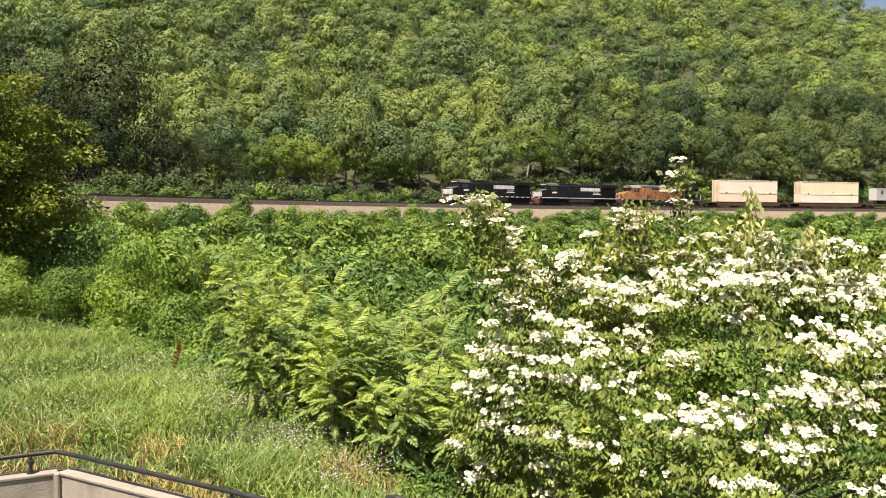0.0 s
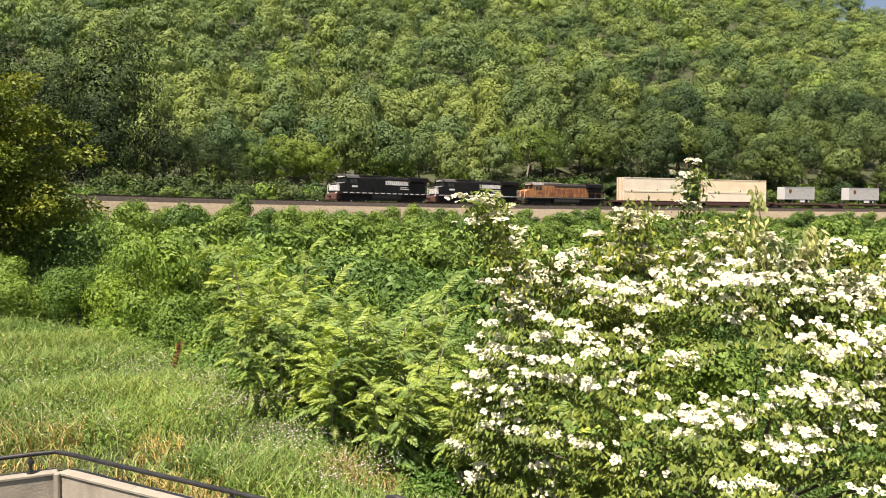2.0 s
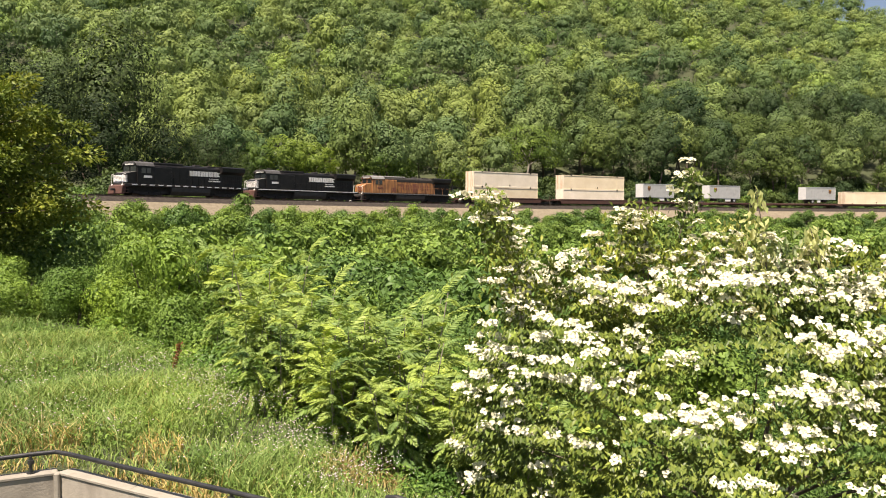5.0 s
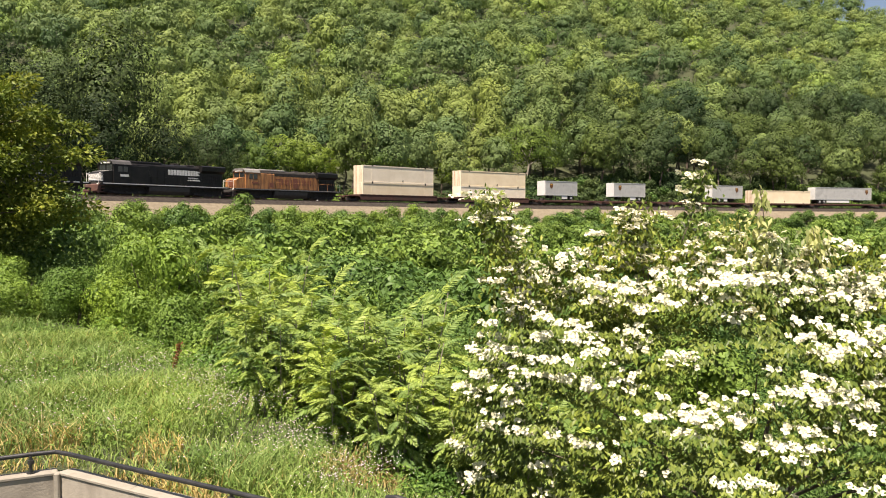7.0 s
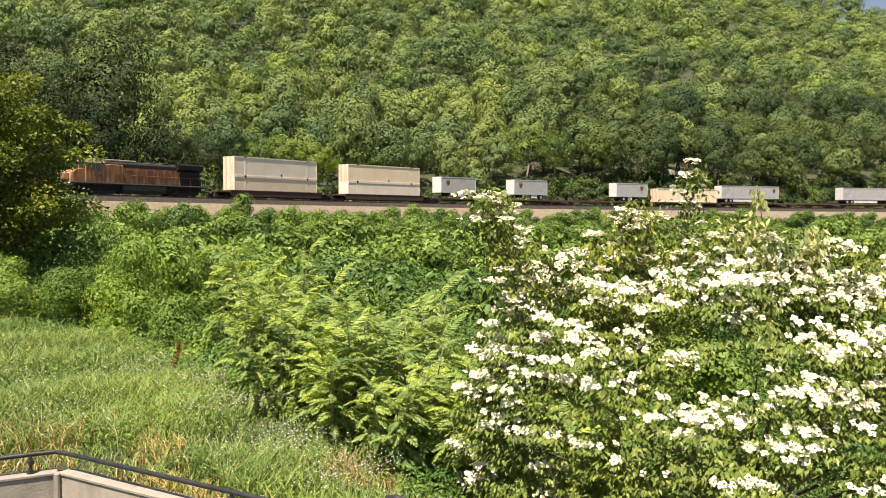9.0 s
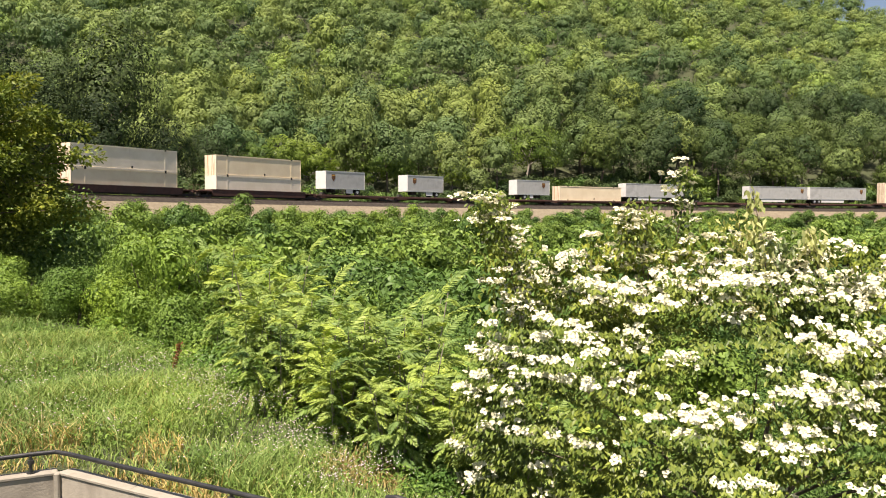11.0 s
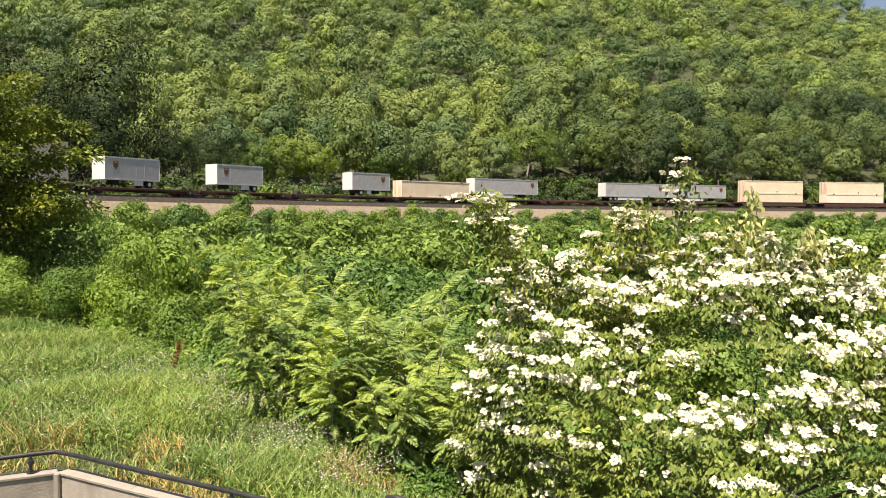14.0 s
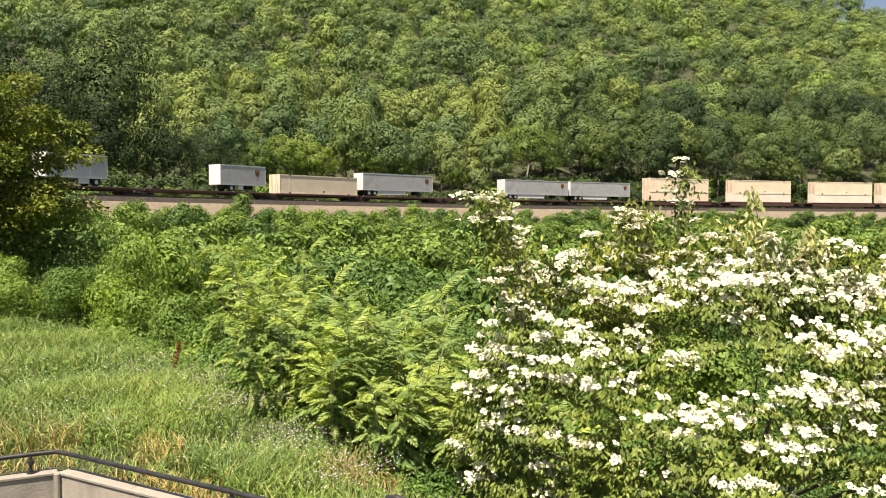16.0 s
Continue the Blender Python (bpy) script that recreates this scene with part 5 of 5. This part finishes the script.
# ---- flowering dogwood ----
def flower_mesh(rng, r=0.046):
    ch = []
    for k in range(4):
        a = k * math.pi / 2
        d, s = np.array([math.cos(a), math.sin(a), 0.0]), np.array([-math.sin(a), math.cos(a), 0.0])
        lift = rng.uniform(-0.012, 0.008)
        up = np.array([0, 0, 1.0])
        ring = [d * 0.004, d * r * 0.45 + s * r * 0.52 + up * 0.006, d * r * 0.80 + s * r * 0.40 + up * lift * 0.6, d * r * 1.04 + up * lift,
                d * r * 0.80 - s * r * 0.40 + up * lift * 0.6, d * r * 0.45 - s * r * 0.52 + up * 0.006, d * r * 0.5, d * r * 0.82 + up * (lift * 0.6 - 0.002)]
        ch.append((np.array(ring), np.array([(0, 1, 6, 5), (1, 2, 7, 6), (5, 6, 7, 4), (2, 3, 4, 7)]), 0))
    ch.append((*blob((0, 0, 0.008), (0.008, 0.008, 0.008), rng, 4, 6, 0.05), 1))
    return big_mesh("blossom", ch, [BRACT, LEAF_VINE])


FLOWERS = [flower_mesh(rng, r) for r in (0.031, 0.035, 0.040)]


def flower_arrays(me):
    v = np.array([q.co[:] for q in me.vertices])
    f = np.array([tuple(p.vertices) for p in me.polygons])
    mi = np.array([p.material_index for p in me.polygons])
    return v, f, mi


FLOWER_DATA = [flower_arrays(m) for m in FLOWERS]


def spray(rng, p, out, n_leaf, size=1.0):
    """Leaves of one twig: in pairs along it, hanging at the tips."""
    d = out / np.linalg.norm(out)
    t = rng.uniform(0.0, 1.0, n_leaf)
    side = np.array([-d[1], d[0], 0.0])
    q = p + d * (t * 0.30 * size)[:, None] + side * rng.normal(0, 0.07, (n_leaf, 1)) + rng.normal(0, 0.012, (n_leaf, 3))
    ax = d * 0.5 + side * rng.choice([-1, 1], (n_leaf, 1)) * rng.uniform(0.2, 0.9, (n_leaf, 1)) + np.array([0, 0, -1.0]) * rng.uniform(0.35, 1.3, (n_leaf, 1))
    nr = np.array([0, 0, 1.0]) + d * 0.5 + rng.normal(0, 0.3, (n_leaf, 3))
    return q, ax, nr


def build_dogwood():
    root = thing("dogwood_tree", "spreading kousa dogwood covered in creamy white blossoms", "tree")
    base = np.array([3.2, 9.2, float(ground_z(3.2, 9.2))])
    cen = np.array([(3.0, 8.9, EYE - 2.60), (1.35, 8.7, EYE - 2.30), (5.0, 8.4, EYE - 2.40), (4.0, 7.6, EYE - 2.9), (2.6, 8.0, EYE - 3.0)])
    rad = np.array([(2.5, 2.1, 2.0), (0.95, 1.0, 1.60), (2.1, 1.7, 2.0), (1.9, 1.3, 1.5), (1.7, 1.1, 1.3)])
    # trunk and limbs
    part("trunk", Geo().tube([base + (0, 0, -0.4), base + (0.05, 0, 0.6), base + (0, -0.05, 1.2)], [0.10, 0.085, 0.07], 8), BARK, root)
    fork = Vector(base + (0, -0.05, 1.15))
    for i in range(16):
        c, r = cen[i % 5], rad[i % 5]
        d = unit(rng.normal(size=(1, 3)) + np.array([[0, -0.3, 0.5]]))[0]
        tip = Vector(c + d * r * 0.62)
        part("limb", Geo().tube([fork, fork.lerp(tip, 0.45) + Vector((0, 0, 0.18)), tip], [0.04, 0.020, 0.006], 6), BARK, root)
    P, A, N, S, buds = [], [], [], [], []
    for shell, count in ((1.0, 4300), (0.84, 3100), (0.66, 1300)):
        for _ in range(count):
            i = rng.choice(5, p=(0.29, 0.16, 0.23, 0.18, 0.14))
            d = unit(rng.normal(size=(1, 3)))[0]
            if d[1] > 0.55 or d[2] < -0.75:
                continue
            lump = 1 + 0.17 * math.sin(7 * d[0] + 3 * i) * math.cos(6 * d[2] + 5 * d[1])
            p = cen[i] + d * rad[i] * shell * lump * rng.uniform(0.94, 1.05)
            if (((p - cen) / rad) ** 2).sum(1).min() < (0.80 if shell == 1 else 0.5):
                continue
            p[2] = 0.68 * p[2] + 0.32 * round((p[2] + 0.12 * math.sin(3.7 * p[0] + 3 * p[1])) / 0.19) * 0.19 + rng.normal(0, 0.035)   # flat tiers of twigs
            out = np.array([d[0], d[1], 0.12]) + rng.normal(0, 0.25, 3) * (1, 1, 0.3)
            q, ax, nr = spray(rng, p, out, int(rng.integers(22, 36)))
            P.append(q), A.append(ax), N.append(nr)
            S.append(rng.uniform(0.050, 0.080, len(q)))
            drift = math.sin(2.3 * p[0] + 1.1) * math.cos(2.9 * p[2] + 1.7 * p[1]) + 0.5 * math.sin(6.1 * p[0] - 4 * p[2])
            lit = 0.44 + 0.30 * d[2] + 0.09 * drift + 0.10 * (p[0] - 2.5)
            if shell == 1 and rng.uniform() < lit:
                o = out / np.linalg.norm(out)
                for k in range(int(rng.integers(4, 15))):
                    f = p + o * rng.uniform(0.02, 0.30) + np.array([-o[1], o[0], 0]) * rng.normal(0, 0.085) + (0, 0, rng.uniform(0.02, 0.085))
                    buds.append((f, rng.normal(6, 22), rng.normal(0, 22), rng.uniform(0, 360)))
    P, A, N, S = (np.concatenate(q) for q in (P, A, N, S))
    tagged(part("leafage", big_mesh("leafage", [(*leaves(P, A, N, S, S * rng.uniform(0.42, 0.55, len(S)), 0.12), 0)], [LEAF_DOG]), None, root), kind="stuff")
    # blossoms: the frontmost 300 singly, the rest joined
    buds.sort(key=lambda b: b[0][1] + 0.3 * abs(b[0][0] - 2.4))
    rest = []
    for j, (f, rx, ry, rz) in enumerate(buds):
        k = int(rng.integers(3))
        m = pose(*f, rx + 30, ry, 0) @ pose(0, 0, 0, 0, 0, rz)
        if j < 300:
            ob = part("blossom", FLOWERS[k], None, root)
            ob.matrix_basis = m
        else:
            mm = np.array(m)
            v, fc, mi = FLOWER_DATA[k]
            w = v @ mm[:3, :3].T + mm[:3, 3]
            rest.append((w[:32], np.array([q for b in range(0, 32, 8) for q in ((b, b + 1, b + 2, b + 3), (b, b + 3, b + 4, b + 5))]), 0))
    tagged(part("blossoms", big_mesh("blossoms", rest, [BRACT, LEAF_VINE]), None, root), kind="stuff")
    return root


def shoot(root, foot, tip, n_leaf, n_flower, leaf_mat, hang=0.6, size=0.085, spread=0.10):
    """A free shoot above the crown; it sways, so it is one rigid piece about its foot."""
    foot, tip = np.array(foot), np.array(tip)
    d = tip - foot
    g = Geo().tube([(0, 0, 0), tuple(d * 0.5 + (0.02, 0, 0.02)), tuple(d)], [0.009, 0.006, 0.003], 5)
    gv, gf = quads_of(g)
    t = rng.uniform(0.12, 1.02, n_leaf)[:, None]
    q = d * t + rng.normal(0, spread, (n_leaf, 3)) * np.array([1, 1, 0.5]) * (1.15 - 0.55 * t)
    ax = rng.normal(0, 0.5, (n_leaf, 3)) + np.array([0, 0, -hang])
    v, f = leaves(q, ax, rng.normal(0, 0.4, (n_leaf, 3)) + np.array([0, -0.6, 0.7]), rng.uniform(0.7, 1.2, n_leaf) * size, size * 0.45, 0.12)
    ch = [(gv, gf, 1), (v, f, 0)]
    plates = [d * u + rng.normal(0, spread, 3) * np.array([1, 1, 0.3]) * (1.25 - 0.55 * u) for u in rng.uniform(0.12, 1.03, max(1, n_flower // 9))]
    for k in range(n_flower):
        at = plates[k % len(plates)] + rng.normal(0, 1, 3) * np.array([0.055, 0.05, 0.012]) + np.array([0, 0, 0.03])
        m = np.array(pose(*at, rng.normal(12, 18), rng.normal(0, 18), rng.uniform(0, 360)))
        fv, ff, mi = FLOWER_DATA[int(rng.integers(3))]
        w = fv @ m[:3, :3].T + m[:3, 3]
        ch.append((w[:32], np.array([q for b in range(0, 32, 8) for q in ((b, b + 1, b + 2, b + 3), (b, b + 3, b + 4, b + 5))]), 2))
    ob = part("shoot", big_mesh("shoot", ch, [leaf_mat, BARK, BRACT]), None, root, "swaying upright flowering shoot")
    ob.matrix_basis = Matrix.Translation(foot)
    return ob


dogwood = build_dogwood()
SHOOTS = [shoot(dogwood, (0.80, 8.6, EYE - 1.05), (0.42, 8.6, EYE + 0.20), 1150, 420, LEAF_DOG, 0.7, 0.07, 0.17),
          shoot(dogwood, (2.30, 8.8, EYE - 0.55), (2.52, 8.8, EYE + 0.50), 300, 130, LEAF_DOG, 0.6, 0.07, 0.10),
          shoot(dogwood, (3.25, 8.7, EYE - 0.65), (3.10, 8.7, EYE + 0.28), 110, 0, LEAF_HANG, 1.3, 0.10, 0.07),
          shoot(dogwood, (2.05, 8.8, EYE - 0.65), (1.85, 8.8, EYE + 0.05), 420, 150, LEAF_DOG, 0.6, 0.07, 0.15),
          shoot(dogwood, (3.75, 8.6, EYE - 0.75), (3.62, 8.6, EYE - 0.12), 150, 2, LEAF_HANG, 1.2, 0.095, 0.09)]
for px, top, n_l, n_f, mat in ((1.55, -0.22, 240, 50, LEAF_DOG), (1.95, 0.12, 300, 80, LEAF_DOG), (2.75, -0.12, 260, 60, LEAF_DOG), (2.95, -0.02, 220, 20, LEAF_HANG), (3.35, -0.22, 260, 10, LEAF_HANG),
                               (3.55, -0.35, 260, 55, LEAF_DOG), (4.15, -0.30, 260, 60, LEAF_DOG), (4.5, -0.33, 260, 70, LEAF_DOG), (2.4, -0.25, 260, 60, LEAF_DOG), (3.0, -0.4, 260, 30, LEAF_HANG)):
    SHOOTS.append(shoot(dogwood, (px + 0.12, 8.75, EYE + top - 0.75), (px, 8.7, EYE + top), n_l, int(n_f * 1.6), mat, 0.8, 0.072, 0.15))


# ---- everything that moves ----
def motions():
    for ob, rel, half, local in MOVES:
        rows = []
        for i in range(33):
            t = i * 0.5
            s = V0 * t + ACC * t * t / 2 + rel
            rows.append((t, vehicle_pose(s, half) @ local))
        walk(ob, rows)
    # wheels roll without slipping
    for ob, ax, r in WHEELS:
        rows = []
        for i in range(481):
            t = i / 30
            rows.append((t, Matrix.Translation((ax, 0, r)) @ Matrix.Rotation((V0 * t + ACC * t * t / 2) / r, 4, "Y")))
        walk(ob, rows)
    # shoots of the dogwood sway about their feet
    for ob, scale, lag, table in ((SHOOTS[0], 1.0, 0.0, SWAY_A), (SHOOTS[1], 1.0, 0.0, SWAY_B), (SHOOTS[2], 0.6, 0.3, SWAY_B), (SHOOTS[3], 0.5, 0.2, SWAY_A), (SHOOTS[4], 0.5, 0.5, SWAY_B),
                                 *((s, 0.35, 0.1 * i, SWAY_A if i % 2 else SWAY_B) for i, s in enumerate(SHOOTS[5:]))):
        home = ob.matrix_basis.copy()
        ts, ds = [q[0] for q in table], [q[1] for q in table]
        rows = []
        for i in range(33):
            t = i * 0.5
            a = float(np.interp(t - lag, ts, ds)) * scale
            rows.append((t, home @ pose(0, 0, 0, 0.25 * a, a, 0)))
        walk(ob, rows)


# lean in degrees at each time, to the east positive
SWAY_A = ((0, -2.6), (0.5, -4.3), (1, -2.8), (1.5, -0.3), (2, -0.5), (2.5, 0.3), (3, 2.3), (3.5, 3.8), (4, 2.3), (5, 1.5), (6, 3.0), (6.5, 1.0), (7, 1.3), (7.5, 2.0), (8, 1.5), (8.5, 2.3),
          (9, 2.3), (10, 0.5), (11, 0.8), (11.5, 0.3), (12, 1.0), (12.5, 1.0), (13, -0.5), (13.5, -1.5), (14, -0.3), (15, -0.5), (15.5, 2.3), (16, 1.5))
SWAY_B = ((0, -3.4), (0.5, -1.6), (1, -2.8), (1.5, 0.3), (2, 3.7), (2.5, 5.6), (3, 6.9), (3.5, 7.2), (4, 3.7), (5, 1.0), (6, 3.5), (6.5, 5.6), (7, 6.9), (7.5, 2.8), (8, 1.6), (8.5, 3.4),
          (9, 3.4), (10, 0.0), (11, -2.5), (11.5, -4.1), (12, -2.8), (12.5, 0.3), (13, -2.5), (13.5, -2.8), (14, -1.6), (15, -0.9), (15.5, -1.6), (16, -2.2))
motions()
